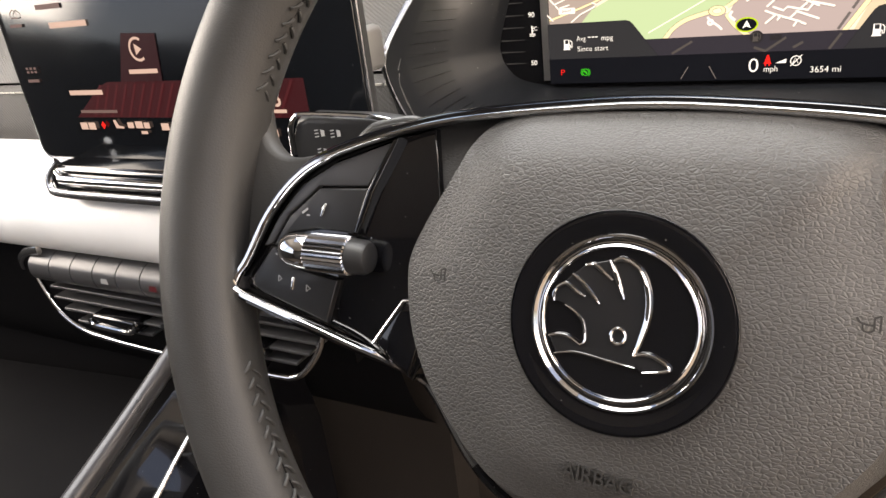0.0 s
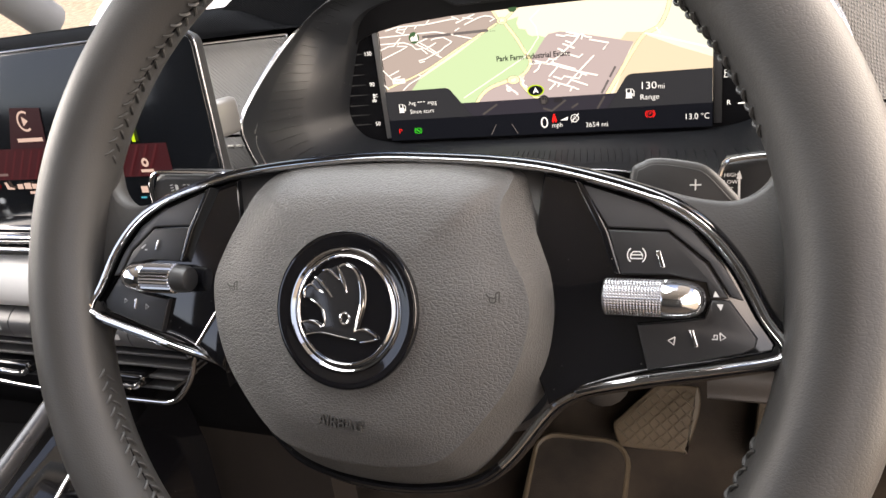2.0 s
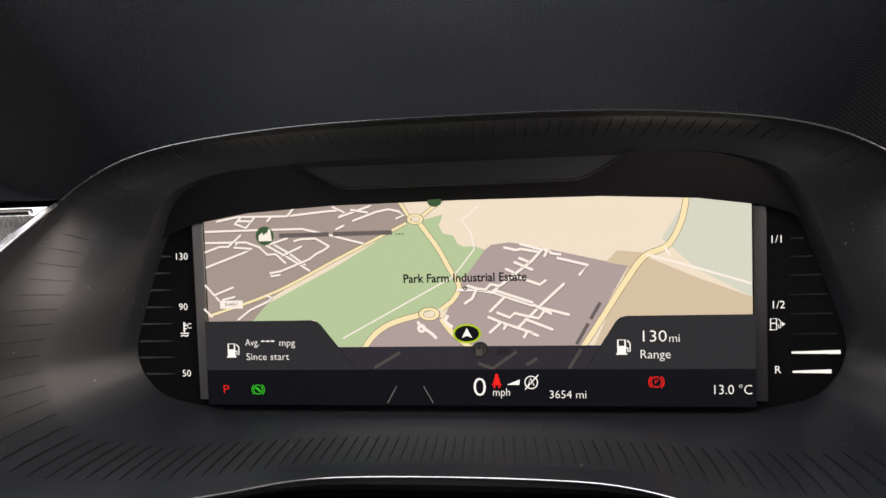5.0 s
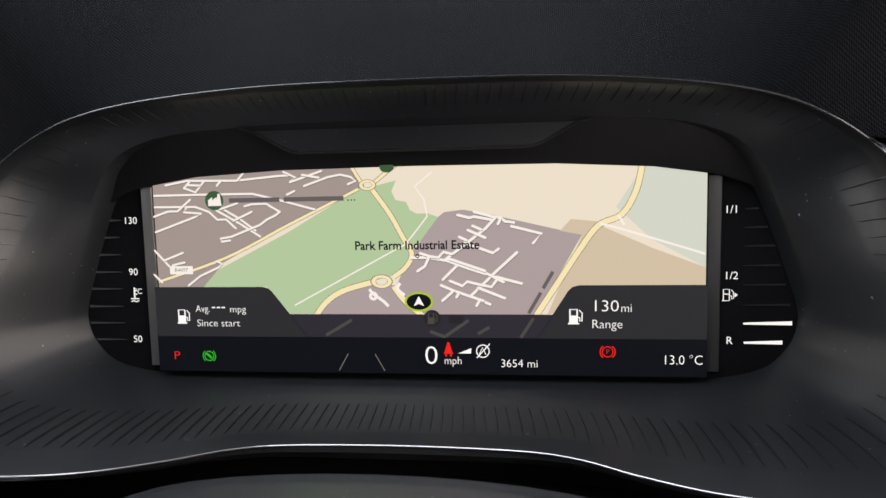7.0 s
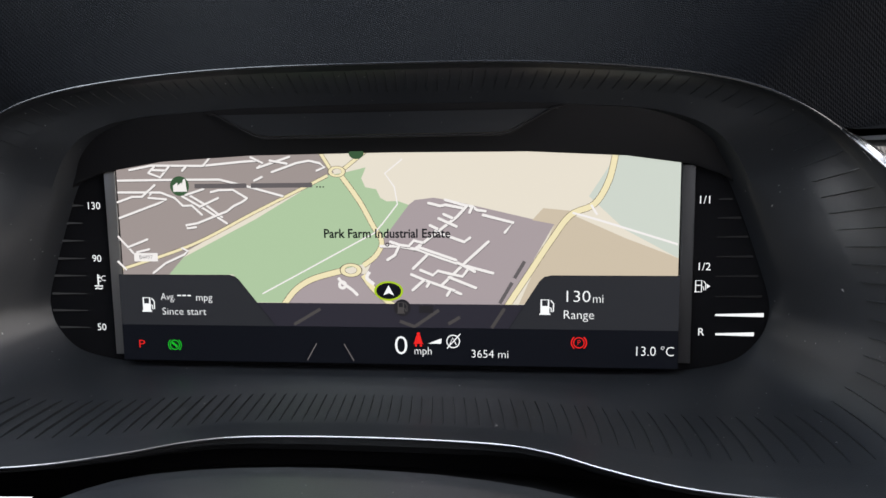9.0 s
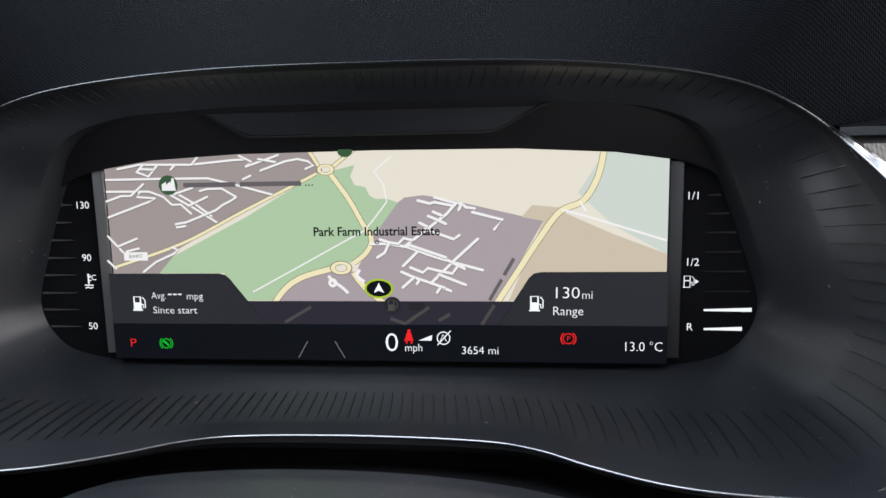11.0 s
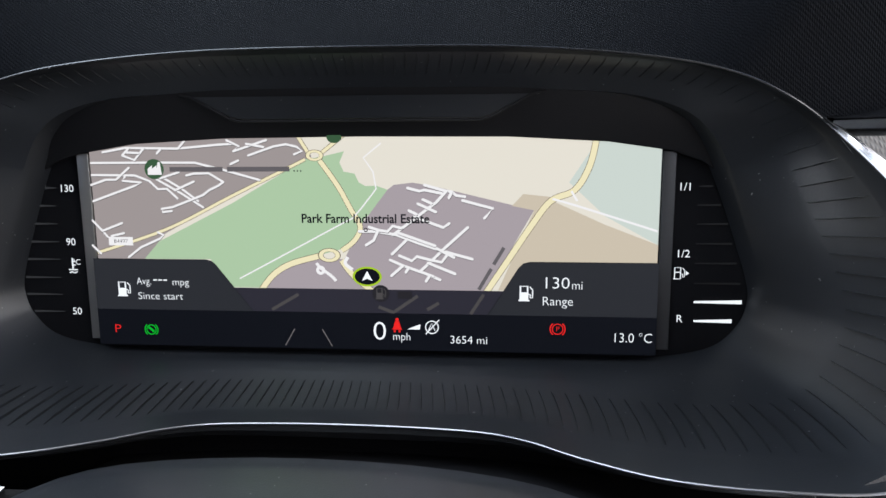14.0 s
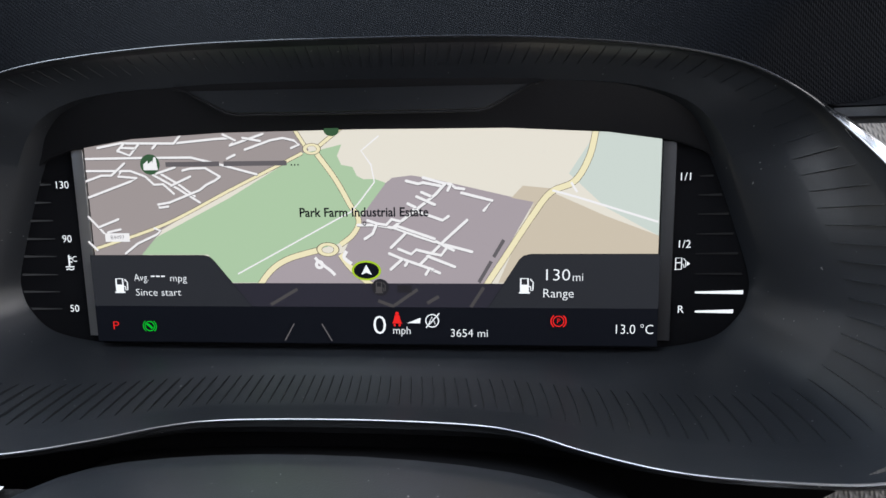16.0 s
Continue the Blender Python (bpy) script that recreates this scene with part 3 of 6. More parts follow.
def pod(sx):
    """Controls of one spoke: gloss base, satin panel, two key pads and a knurled roller."""
    name = "spoke_base"
    base = [(0.070, 0.0400), (0.0838, 0.0370), (0.1088, 0.0285), (0.1235, 0.0202), (0.1350, 0.0068), (0.1438, -0.0104), (0.1492, -0.0188), (0.1480, -0.0214), (0.130, -0.0262), (0.1072, -0.0312), (0.0868, -0.0378), (0.0735, -0.0460), (0.062, -0.020)]
    bm = bmesh.new()
    slab(bm, mirror_pts(base, sx), -0.012, -0.0015, wheel_at, 0.0008)
    pb = part(name, bm, GLOSS_BLACK, wheel, "gloss black spoke with grey key pads")
    bm = bmesh.new()
    panel = [(0.0850, 0.0352), (0.1088, 0.0272), (0.1222, 0.0194), (0.1330, 0.0068), (0.1392, -0.0045), (0.1352, -0.0035), (0.1283, 0.0082), (0.1150, 0.0190), (0.0942, 0.0198)]
    slab(bm, mirror_pts(panel, sx), -0.003, 0.0008, wheel_at, 0.0006)
    part("upper_panel", bm, PANEL_GREY, pb, "satin dark grey panel")
    bm = bmesh.new()
    keys = [(0.0942, 0.0190), (0.1146, 0.0182), (0.1275, 0.0074), (0.1345, -0.0040), (0.1290, -0.0040), (0.1275, 0.0012), (0.1155, 0.0034), (0.0990, 0.0030)]
    slab(bm, mirror_pts(keys, sx), -0.003, 0.0012, wheel_at, 0.0008)
    part("key_pad", bm, BUTTON_BLACK, pb, "satin dark grey rocker keys")
    bm = bmesh.new()
    keys = [(0.1350, -0.0047), (0.1437, -0.0168), (0.1430, -0.0200), (0.1390, -0.0222), (0.1087, -0.0300), (0.1048, -0.0142), (0.1150, -0.0128), (0.1270, -0.0110), (0.1292, -0.0047)]
    slab(bm, mirror_pts(keys, sx), -0.003, 0.0012, wheel_at, 0.0008)
    part("key_pad", bm, BUTTON_BLACK, pb, "satin dark grey rocker keys")
    # bright strip on the hub side
    bm = bmesh.new()
    slab(bm, mirror_pts([(0.0822, 0.0368), (0.0848, 0.0362), (0.0945, 0.0180), (0.0992, 0.0030), (0.0968, 0.0030), (0.0915, 0.0180)], sx), -0.002, 0.0016, wheel_at, 0.0007)
    part("inner_strip", bm, GLOSS_BLACK, pb)
    # grey corner piece next to the airbag
    if sx < 0:
        bm = bmesh.new()
        slab(bm, mirror_pts([(0.068, -0.022), (0.0775, -0.0185), (0.0885, -0.0345), (0.074, -0.044)], sx), -0.004, 0.0005, wheel_at, 0.0012)
        part("corner_piece", bm, GLOSS_BLACK, pb, "gloss corner piece")
    if sx < 0:
        part("corner_edge", tube([wheel_at(sx * u, v, 0.0006) for u, v in ((0.0695, -0.0170), (0.0775, -0.0185), (0.0885, -0.0345))], 0.0007, W_OUT, 8), SATIN_CHROME, pb)
    # roller
    v0, n0 = -0.0046, 0.0050

    def turned(profile, seg, knurl=0.0, label="", mat=CHROME, nm="roller"):
        bm = bmesh.new()
        rings = []
        for k, (u, r) in enumerate(profile):
            ring = []
            for j in range(seg):
                a = 2 * math.pi * j / seg
                rr = r + (knurl if j % 2 and (sx < 0 or k % 2) else 0.0)
                ring.append(wheel_at(sx * u, v0 + rr * math.cos(a), n0 + rr * math.sin(a) * 0.95))
            rings.append(ring)
        loft(bm, rings, True, True, True)
        return part(nm, bm, mat, pb, label, smooth=not knurl)

    first = 0.0962 if sx < 0 else 0.0938
    body = [(first, 0.0052), (first + 0.0006, 0.0060)] + [(first + 0.0008 + k * (0.1128 - first) / 36, 0.0063) for k in range(37)] + [(0.1138, 0.0062)]
    turned(body, 84 if sx > 0 else 56, 0.0002 if sx > 0 else 0.0006, "knurled chrome roller", ROLLER)
    turned([(0.1136, 0.0064), (0.1142, 0.0067), (0.1180, 0.0067), (0.1222, 0.0062), (0.1250, 0.0052), (0.1268, 0.0036), (0.1275, 0.0014)], 32, 0.0, "smooth chrome tip", CHROME, "roller_tip")
    if sx < 0:
        turned([(0.0885, 0.0036), (0.0892, 0.0052), (0.0910, 0.0060), (0.0962, 0.0063)], 32, 0.0, "dark roller cap", SATIN_BLACK, "roller_cap")
    # printed marks
    hi = 0.0016
    marks = []
    bars = []
    if sx > 0:
        car_sign = ring_polys(0.1044, 0.0100, 0.0029, 0.0033, -50, 50, 8) + ring_polys(0.1044, 0.0100, 0.0029, 0.0033, 130, 230, 8)
        car_sign += stroke([(0.1024, 0.0088), (0.1064, 0.0088), (0.1064, 0.0102), (0.1056, 0.0112), (0.1032, 0.0112), (0.1024, 0.0102), (0.1024, 0.0088)], 0.0004)
        marks.append(car_sign + stroke([(0.1024, 0.0101), (0.1064, 0.0101)], 0.0004))
        marks += [[[(0.1297, -0.0036), (0.1316, -0.0036), (0.1303, -0.0016)]], [[(0.1308, -0.0060), (0.1329, -0.0060), (0.1322, -0.0082)]]]
        marks.append(stroke([(0.1177, -0.0178), (0.1155, -0.0191), (0.1173, -0.0206), (0.1177, -0.0178)], 0.0004))
        view_sign = stroke([(0.1295, -0.0178), (0.1312, -0.0178), (0.1312, -0.0164), (0.1302, -0.0164), (0.1302, -0.0172)], 0.0004)
        marks.append(view_sign + stroke([(0.1320, -0.0156), (0.1338, -0.0170), (0.1322, -0.0182), (0.1320, -0.0156)], 0.0004))
        bars = [[(0.1108, 0.0116), (0.1124, 0.0118), (0.1142, 0.0060), (0.1126, 0.0056)], [(0.1222, -0.0150), (0.1236, -0.0148), (0.1254, -0.0206), (0.1240, -0.0210)]]
    else:
        marks.append(stroke([(-0.1297, -0.0030), (-0.1318, -0.0030)], 0.0006) + stroke([(-0.1307, -0.0020), (-0.1307, -0.0040)], 0.0006))
        marks.append(stroke([(-0.1310, -0.0072), (-0.1330, -0.0072)], 0.0006))
        marks.append(stroke([(-0.1215, 0.0088), (-0.1190, 0.0106)], 0.0008) + stroke([(-0.1195, 0.0082), (-0.1180, 0.0082)], 0.0006))
        marks.append(stroke([(-0.1310, -0.0150), (-0.1310, -0.0172), (-0.1295, -0.0161), (-0.1310, -0.0150)], 0.0004))
        marks.append(stroke([(-0.1180, -0.0172), (-0.1180, -0.0196), (-0.1162, -0.0184), (-0.1180, -0.0172)], 0.0004))
        bars = [[(-0.1118, 0.0128), (-0.1106, 0.0128), (-0.1124, 0.0080), (-0.1136, 0.0080)], [(-0.1245, -0.0148), (-0.1233, -0.0150), (-0.1240, -0.0198), (-0.1252, -0.0196)]]
    for k, m in enumerate(marks):
        part("printed_mark", flat(m, wheel_at, hi), PRINT_GREY if sx < 0 else PRINT_WHITE, pb, "", smooth=False)
    for b in bars:
        bm = bmesh.new()
        slab(bm, b, 0.0, 0.0021, wheel_at, 0.0004)
        part("key_divider", bm, CHROME, pb, "small chrome divider")


pod(1)
pod(-1)
# dark plate behind the hub and its round column joint
bm = bmesh.new()
slab(bm, inset(base_o, 0.006), -0.05, -0.012, wheel_at, 0.004)
part("hub_back", bm, SATIN_BLACK, wheel)


# shift paddles behind the wheel
def paddle(sx, sign):
    pd = thing("shift_paddle", wheel_at(sx * 0.118, 0.038, -0.045), "dark satin gear paddle marked " + ("plus" if sx > 0 else "minus"), "paddle", "paddles behind the wheel")
    o = spline(mirror_pts([(0.0955, 0.0440), (0.1000, 0.0490), (0.1050, 0.0506), (0.1130, 0.0499), (0.1225, 0.0480), (0.1262, 0.0462), (0.1300, 0.0428), (0.1350, 0.0370), (0.1392, 0.0310), (0.138, 0.020), (0.098, 0.020)], sx), 4, True)
    bm = bmesh.new()
    slab(bm, o, -0.052, -0.044, wheel_at, 0.0026)
    part("blade", bm, PADDLE, pd)
    bm = bmesh.new()
    slab(bm, inset(o, 0.0030), -0.046, -0.0436, wheel_at, 0.0004)
    part("face", bm, BUTTON_BLACK, pd, "darker recessed face")
    q = stroke([(sx * 0.1214 - 0.0022, 0.0388), (sx * 0.1214 + 0.0022, 0.0388)], 0.0006)
    if sx > 0:
        q += stroke([(sx * 0.1214, 0.0366), (sx * 0.1214, 0.0410)], 0.0006)
    part("printed_sign", flat(q, wheel_at, -0.0434), PRINT_WHITE, pd, "white printed sign", smooth=False)


paddle(1, "+")
paddle(-1, "-")

# ---------------------------------------------------------------- instrument cluster
rim_half = [(0.0, -0.030, 1.0720), (0.060, -0.030, 1.0712), (0.109, -0.030, 1.0672), (0.138, -0.030, 1.0615), (0.157, -0.031, 1.0530), (0.172, -0.035, 1.0410), (0.184, -0.055, 1.0220), (0.1905, -0.080, 1.0010),
            (0.1925, -0.096, 0.9850), (0.1895, -0.099, 0.9690), (0.1785, -0.100, 0.9475), (0.165, -0.099, 0.9395), (0.135, -0.094, 0.9365), (0.108, -0.086, 0.9350), (0.085, -0.071, 0.9335), (0.066, -0.056, 0.9325), (0.045, -0.048, 0.9318), (0.0, -0.045, 0.9315)]
in_half = [(0.0, -0.012, 1.0580), (0.055, -0.012, 1.0575), (0.100, -0.012, 1.0555), (0.124, -0.012, 1.0500), (0.137, -0.011, 1.0410), (0.1455, -0.010, 1.0270), (0.1520, -0.009, 1.0110), (0.1580, -0.008, 0.9940),
           (0.1632, -0.008, 0.9780), (0.1640, -0.008, 0.9690), (0.1605, -0.008, 0.9590), (0.150, -0.009, 0.9490), (0.128, -0.011, 0.9440), (0.102, -0.011, 0.9430), (0.080, -0.011, 0.9430), (0.060, -0.010, 0.9430), (0.040, -0.010, 0.9430), (0.0, -0.010, 0.9430)]


def mirror3(h):
    return [np.array(p) for p in h] + [np.array((-p[0], p[1], p[2])) for p in reversed(h) if p[0] > 1e-6]


NS = 8
rim_c = spline(mirror3(rim_half), NS, True)
in_c = spline(mirror3(in_half), NS, True)
cluster = thing("instrument_cluster", (0, 0, 0.95), "black instrument binnacle with ribbed bowl and lit colour map display", "instrument cluster")


def bowl(i, t):
    """A point of the bowl between its rim (t = 0) and the inner edge (t = 1)."""
    a, b = rim_c[i % len(rim_c)], in_c[i % len(in_c)]
    p = a + (b - a) * t
    c = np.array((0, -0.01, 1.0))
    out = p - c
    out[1] = 0
    return p + out * (0.05 * math.sin(math.pi * t))


def zone(i, t):
    """Shifts the ribbed zone: narrow at the sides, down to the display at top and bottom."""
    s = min(1.0, abs(rim_c[i % len(rim_c)][0]) / 0.16) ** 2
    t0, t1 = 0.33 - 0.06 * s, 0.78 - 0.11 * s
    return float(np.interp(t, (0.0, 0.06, 0.27, 0.80, 0.83, 1.0), (0.0, 0.06, t0, t1, t1 + 0.025, 1.0)))


bm = bmesh.new()
NR = len(rim_c)
TS = [0.0, 0.06, 0.24, 0.255, 0.27, 0.45, 0.65, 0.80, 0.815, 0.83, 0.9, 1.0]
rings = []
for t in TS:
    ring = []
    for i in range(NR):
        p = bowl(i, zone(i, t))
        ring.append(p)
    rings.append(ring)
wall = [np.array((p[0] * 0.955, 0.006, 1.0 + (p[2] - 1.0) * 0.955)) for p in in_c]
rings += [[np.array((p[0] * 0.99, p[1] + 0.003, 1.0 + (p[2] - 1.0) * 0.99)) for p in in_c], wall]
loft(bm, rings, True)
shell = part("bowl", bm, BEZEL_BLACK, cluster, "satin black bowl with moulded ribs")
# one line in two materials: the dim look along the top is painted dark
line_top = [i for i in range(NR) if rim_c[i][2] > 1.040 and i > NR / 2] + [i for i in range(NR) if rim_c[i][2] > 1.040 and i <= NR / 2]
line_low = [i for i in range(NR) if rim_c[i][2] <= 1.043]
for ids, mat, words in ((line_low, RIM_LINE, "thin bright line on the rim"), (line_top, BEZEL_GLOSS, "top length of the rim line, its dimness painted dark")):
    bm = bmesh.new()
    sweep(bm, [Vector(rim_c[i]) + Vector((0, -0.0010, 0)) for i in ids], lambda i: oval(0.00045, 0.00045, 8), (0, -1, 0.3))
    part("rim_line", bm, mat, cluster, words)
bm = bmesh.new()
lip = []
for i in range(NR):
    p = rim_c[i]
    d = np.array((p[0], 0, (p[2] - 1.0) * 1.3))
    lip.append(d / (np.linalg.norm(d) + 1e-9) * float(np.interp(p[2], (0.95, 0.96, 1.030, 1.055), (1.5, 1.0, 1.0, 0.12))))
bm = bmesh.new()
loft(bm, [[rim_c[i] + np.array((0, -0.0005, 0)) for i in range(NR)], [rim_c[i] + lip[i] * 0.0020 + np.array((0, -0.0012, 0)) for i in range(NR)], [rim_c[i] + lip[i] * 0.0042 + np.array((0, 0.001, 0)) for i in range(NR)],
          [rim_c[i] + lip[i] * 0.0048 + np.array((0, 0.010, 0)) for i in range(NR)], [rim_c[i] + lip[i] * 0.0048 + np.array((0, 0.05, 0)) for i in range(NR)]], True)
part("outer_lip", bm, BEZEL_GLOSS, cluster, "satin black outer lip")
# bright flank on the two outer corners
for sx in (1, -1):
    ids = [i for i in range(NR) if rim_c[i][0] * sx > 0.168 and 0.984 < rim_c[i][2] < 1.046]
    ids.sort(key=lambda i: -rim_c[i][2])
    k = len(ids)
    bm = bmesh.new()
    band = []
    for a, b in ((0.0006, -0.0008), (0.0024, -0.0022), (0.0044, -0.0008), (0.0050, 0.0060)):
        band.append([rim_c[i] + lip[i] * (0.0006 + (a - 0.0006) * min(1.0, (n + 0.3) / 2.5, (k - n - 0.5) / 4)) + np.array((0, b, 0)) for n, i in enumerate(ids)])
    loft(bm, band, False)
    part("bright_flank", bm, SATIN_CHROME, cluster, "silver strip on the rim corner")

# ribs in the bowl, each a fine raised blade
rib_ids = []
ahead = 0.0
for i in range(NR):
    d = float(np.linalg.norm(bowl(i + 1, 0.6) - bowl(i, 0.6)))
    step = 0.0040 + 0.0030 * min(1.0, abs(rim_c[i][0]) / 0.17)
    while ahead < d:
        rib_ids.append((i, ahead / d))
        ahead += step
    ahead -= d


def rib_mesh(i, shift):
    bm = bmesh.new()
    rows = []
    for t in (0.29, 0.40, 0.52, 0.64, 0.74, 0.80):
        p, q = bowl(i, zone(i, t)), bowl(i + 1, zone(i + 1, t))
        f = p + (q - p) * shift
        along = (q - p) / (np.linalg.norm(q - p) + 1e-9)
        radial = bowl(i, min(t + 0.05, 1)) - bowl(i, t)
        nrm = np.cross(along, radial)
        nrm = nrm / (np.linalg.norm(nrm) + 1e-9)
        if np.dot(nrm, np.array((0, -1, 0)) + 0.4 * (np.array((0, 0, 1.0)) - f)) < 0:
            nrm = -nrm
        h = (0.0007 + 0.0004 * min(1.0, abs(f[0]) / 0.15) if f[2] < 1.03 else 0.0004) * min(1.0, (t - 0.25) / 0.12, (0.84 - t) / 0.12)
        rows.append([f - along * 0.00024 - nrm * 0.0004, f - along * 0.0001 + nrm * h, f + along * 0.0001 + nrm * h, f + along * 0.00024 - nrm * 0.0004])
    loft(bm, rows, False, False, False)
    return bm


for i, shift in rib_ids:
    part("rib", rib_mesh(i, shift), BEZEL_BLACK, shell)


def screen_at(u, v, n):
    """Display plane: millimetres right of its middle and above its foot, metres proud."""
    return Vector((float(u) / 1000, -float(n), 0.95 + float(v) / 1000))


# black plate behind the display and the side gauges
bm = bmesh.new()
slab(bm, [(p[0] * 1000, (p[2] - 0.95) * 1000) for p in in_c][::1], -0.016, -0.0012, lambda u, v, n: screen_at(u * 0.97, 50 + (v - 50) * 0.97, n), 0.4, 3, 0.001)
part("back_plate", bm, BLACK_VOID, cluster, "matt black plate round the display")
# upper frame over the display with its brow panel
def fade(u):
    """Falls to the plate at both ends."""
    return max(-0.1, 1 - (abs(u) / 151) ** 6)


bm = bmesh.new()
top = [(-150, 70), (-138, 78.5), (-126, 82.5), (-100, 86.6), (-60, 88.7), (0, 89.2), (60, 88.8), (100, 86.6), (126, 82.8), (138, 78.5), (150, 70)]
over = [(-156, 78), (-148, 88.5), (-134, 99), (-100, 105.5), (-60, 108), (0, 108.6), (60, 108), (100, 105.5), (134, 99), (148, 88.5), (156, 78)]
loft(bm, [[screen_at(u, v, -0.001) for u, v in top], [screen_at(u, v, 0.004 * fade(u)) for u, v in top], [screen_at(u, v + 2.5 * fade(u), 0.0055 * fade(u)) for u, v in top], [screen_at(u, v, 0.0125 * fade(u)) for u, v in over], [screen_at(u, v, -0.004) for u, v in over]], False)
part("upper_frame", bm, FRAME_BLACK, cluster, "satin black frame above the display")
bm = bmesh.new()
slab(bm, [(-72, 105.4), (-68, 105), (-52.5, 97.2), (-49, 96.4), (49, 96.4), (52.5, 97.2), (68, 105), (72, 105.4)], 0.004, 0.0125, screen_at, 0.4, 3, 0.001)
part("brow_panel", bm, BEZEL_BLACK, cluster, "smoked grey light panel in the brow")
bm = tube([screen_at(u, v, 0.0128) for u, v in ((-74, 106.4), (-69, 105.4), (-53, 96.6), (-49, 95.6), (49, 95.6), (53, 96.6), (69, 105.4), (74, 106.4))], 0.0005, (0, -1, 0), 8)
part("brow_edge", bm, FRAME_BLACK, cluster)
for sx in (-1, 1):
    bm = bmesh.new()
    o = [(sx * 122.4, -0.5), (sx * 127.6, -0.5), (sx * 127.6, 82.6), (sx * 122.4, 82.6)]
    slab(bm, o, -0.004, 0.0006, screen_at, 0.3, 3, 0.001)
    part("gauge_strip", bm, GAUGE_STRIP if sx < 0 else SATIN_BLACK, cluster, "satin strip beside the display, metal left and black right")

# side gauges
TICK_L = [(-148.6, -143.1, 66.8), (-152.4, -144.2, 58.7), (-155.4, -144.2, 50.5), (-157.9, -144.2, 42.2), (-160.4, -144.5, 34.1), (-162.0, -144.8, 25.6), (-162.4, -144.8, 17.6), (-159.5, -144.5, 9.5)]
TICK_R = [(137.3, 142.7, 68.4), (137.1, 146.4, 60.7), (137.2, 149.5, 52.9), (137.1, 151.7, 44.7), (137.2, 153.9, 36.5), (137.3, 155.8, 28.0), (137.5, 156.9, 20.2), (137.8, 153.3, 12.0)]
TICK_L = [(59 + (a - 59) * 0.98, 59 + (b - 59) * 0.98, 104 + (z - 104) * 0.98) for a, b, z in TICK_L]
for a, b, z in TICK_L:
    part("tick", flat([[(a, z + 0.55), (a, z - 0.55), (b, z - 0.2), (b, z + 0.2)]], screen_at, -0.0008), LAMP_DIM, cluster, "dim gauge tick", smooth=False)
for k, (a, b, z) in enumerate(TICK_R):
    lit = k >= 6
    w = 0.85 if lit else 0.5
    part("tick", flat([[(a, z - w * 0.7), (b, z - w), (b, z + w), (a, z + w * 0.3)]], screen_at, -0.0008), LAMP_WHITE if lit else LAMP_FAINT, cluster, "bright white fuel segment" if lit else "dim gauge tick", smooth=False)
for txt, u, v in (("130", -134.4, 67.2), ("90", -134.6, 43.3), ("50", -134.6, 11.5), ("1/1", 131.9, 68.0), ("1/2", 132.2, 40.3), ("R", 131.9, 12.6), ("°C", -132.8, 34.2)):
    part("gauge_number", letters(txt, 4.6 if txt != "°C" else 3.6, screen_at, u, v, -0.0008, "CENTER", 0.0, 0.0, 0.0, -0.002), LAMP_WHITE, cluster, smooth=False)


def pump(u, v, s):
    """A small fuel pump sign."""
    q = stroke([(u - 2 * s, v - 3 * s), (u - 2 * s, v + 3 * s), (u + 1 * s, v + 3 * s), (u + 1 * s, v - 3 * s)], 0.7 * s)
    q += [[(u - 2 * s, v - 3 * s), (u + 1 * s, v - 3 * s), (u + 1 * s, v + 0.4 * s), (u - 2 * s, v + 0.4 * s)], [(u - 2.8 * s, v - 3.4 * s), (u + 1.8 * s, v - 3.4 * s), (u + 1.8 * s, v - 2.8 * s), (u - 2.8 * s, v - 2.8 * s)]]
    q += stroke([(u + 1 * s, v - 0.3 * s), (u + 2.1 * s, v - 0.5 * s), (u + 2.1 * s, v - 2 * s), (u + 3 * s, v - 2 * s), (u + 3.1 * s, v + 1.4 * s), (u + 1.9 * s, v + 2.8 * s)], 0.5 * s)
    return q


def pump_line(u, v, s):
    q = stroke([(u - 2 * s, v - 3 * s), (u - 2 * s, v + 3 * s), (u + 1 * s, v + 3 * s), (u + 1 * s, v - 3 * s), (u - 2.6 * s, v - 3 * s)], 0.5 * s) + stroke([(u - 2 * s, v + 0.5 * s), (u + 1 * s, v + 0.5 * s)], 0.5 * s)
    q += stroke([(u + 1 * s, v - 0.3 * s), (u + 2.1 * s, v - 0.5 * s), (u + 2.1 * s, v - 2 * s), (u + 3 * s, v - 2 * s), (u + 3.1 * s, v + 1.4 * s), (u + 1.9 * s, v + 2.8 * s)], 0.4 * s)
    return q + [[(u + 3.6 * s, v - 1.2 * s), (u + 5.4 * s, v), (u + 3.6 * s, v + 1.2 * s)]]


part("fuel_sign", flat(pump_line(130.8, 32.2, 0.8), screen_at, -0.0008), LAMP_WHITE, cluster, smooth=False)
q = [[(u + 3.9, v + 1.6) for u, v in p] for p in stroke([(-138.6, 34.5), (-138.6, 29.6)], 0.7) + stroke([(-140.6, 29.2), (-136.4, 29.2)], 0.5) + stroke([(-140.4, 27.8), (-139.2, 28.3), (-138.0, 27.8), (-136.6, 28.3)], 0.5) + stroke([(-138.6, 33), (-137.2, 33)], 0.5) + stroke([(-138.6, 31.4), (-137.2, 31.4)], 0.5)]
part("coolant_sign", flat(q, screen_at, -0.0008), LAMP_WHITE, cluster, smooth=False)

# the display itself
bm = bmesh.new()
slab(bm, [(-122.2, -2.5), (122.2, -2.5), (122.2, 90.5), (-122.2, 90.5)], -0.0035, -0.0002, screen_at, 0.05, 3, 0.001)
panel = part("display_panel", bm, SCREEN_GLASS, cluster, "black glass display panel")
LAYER = [0.0]


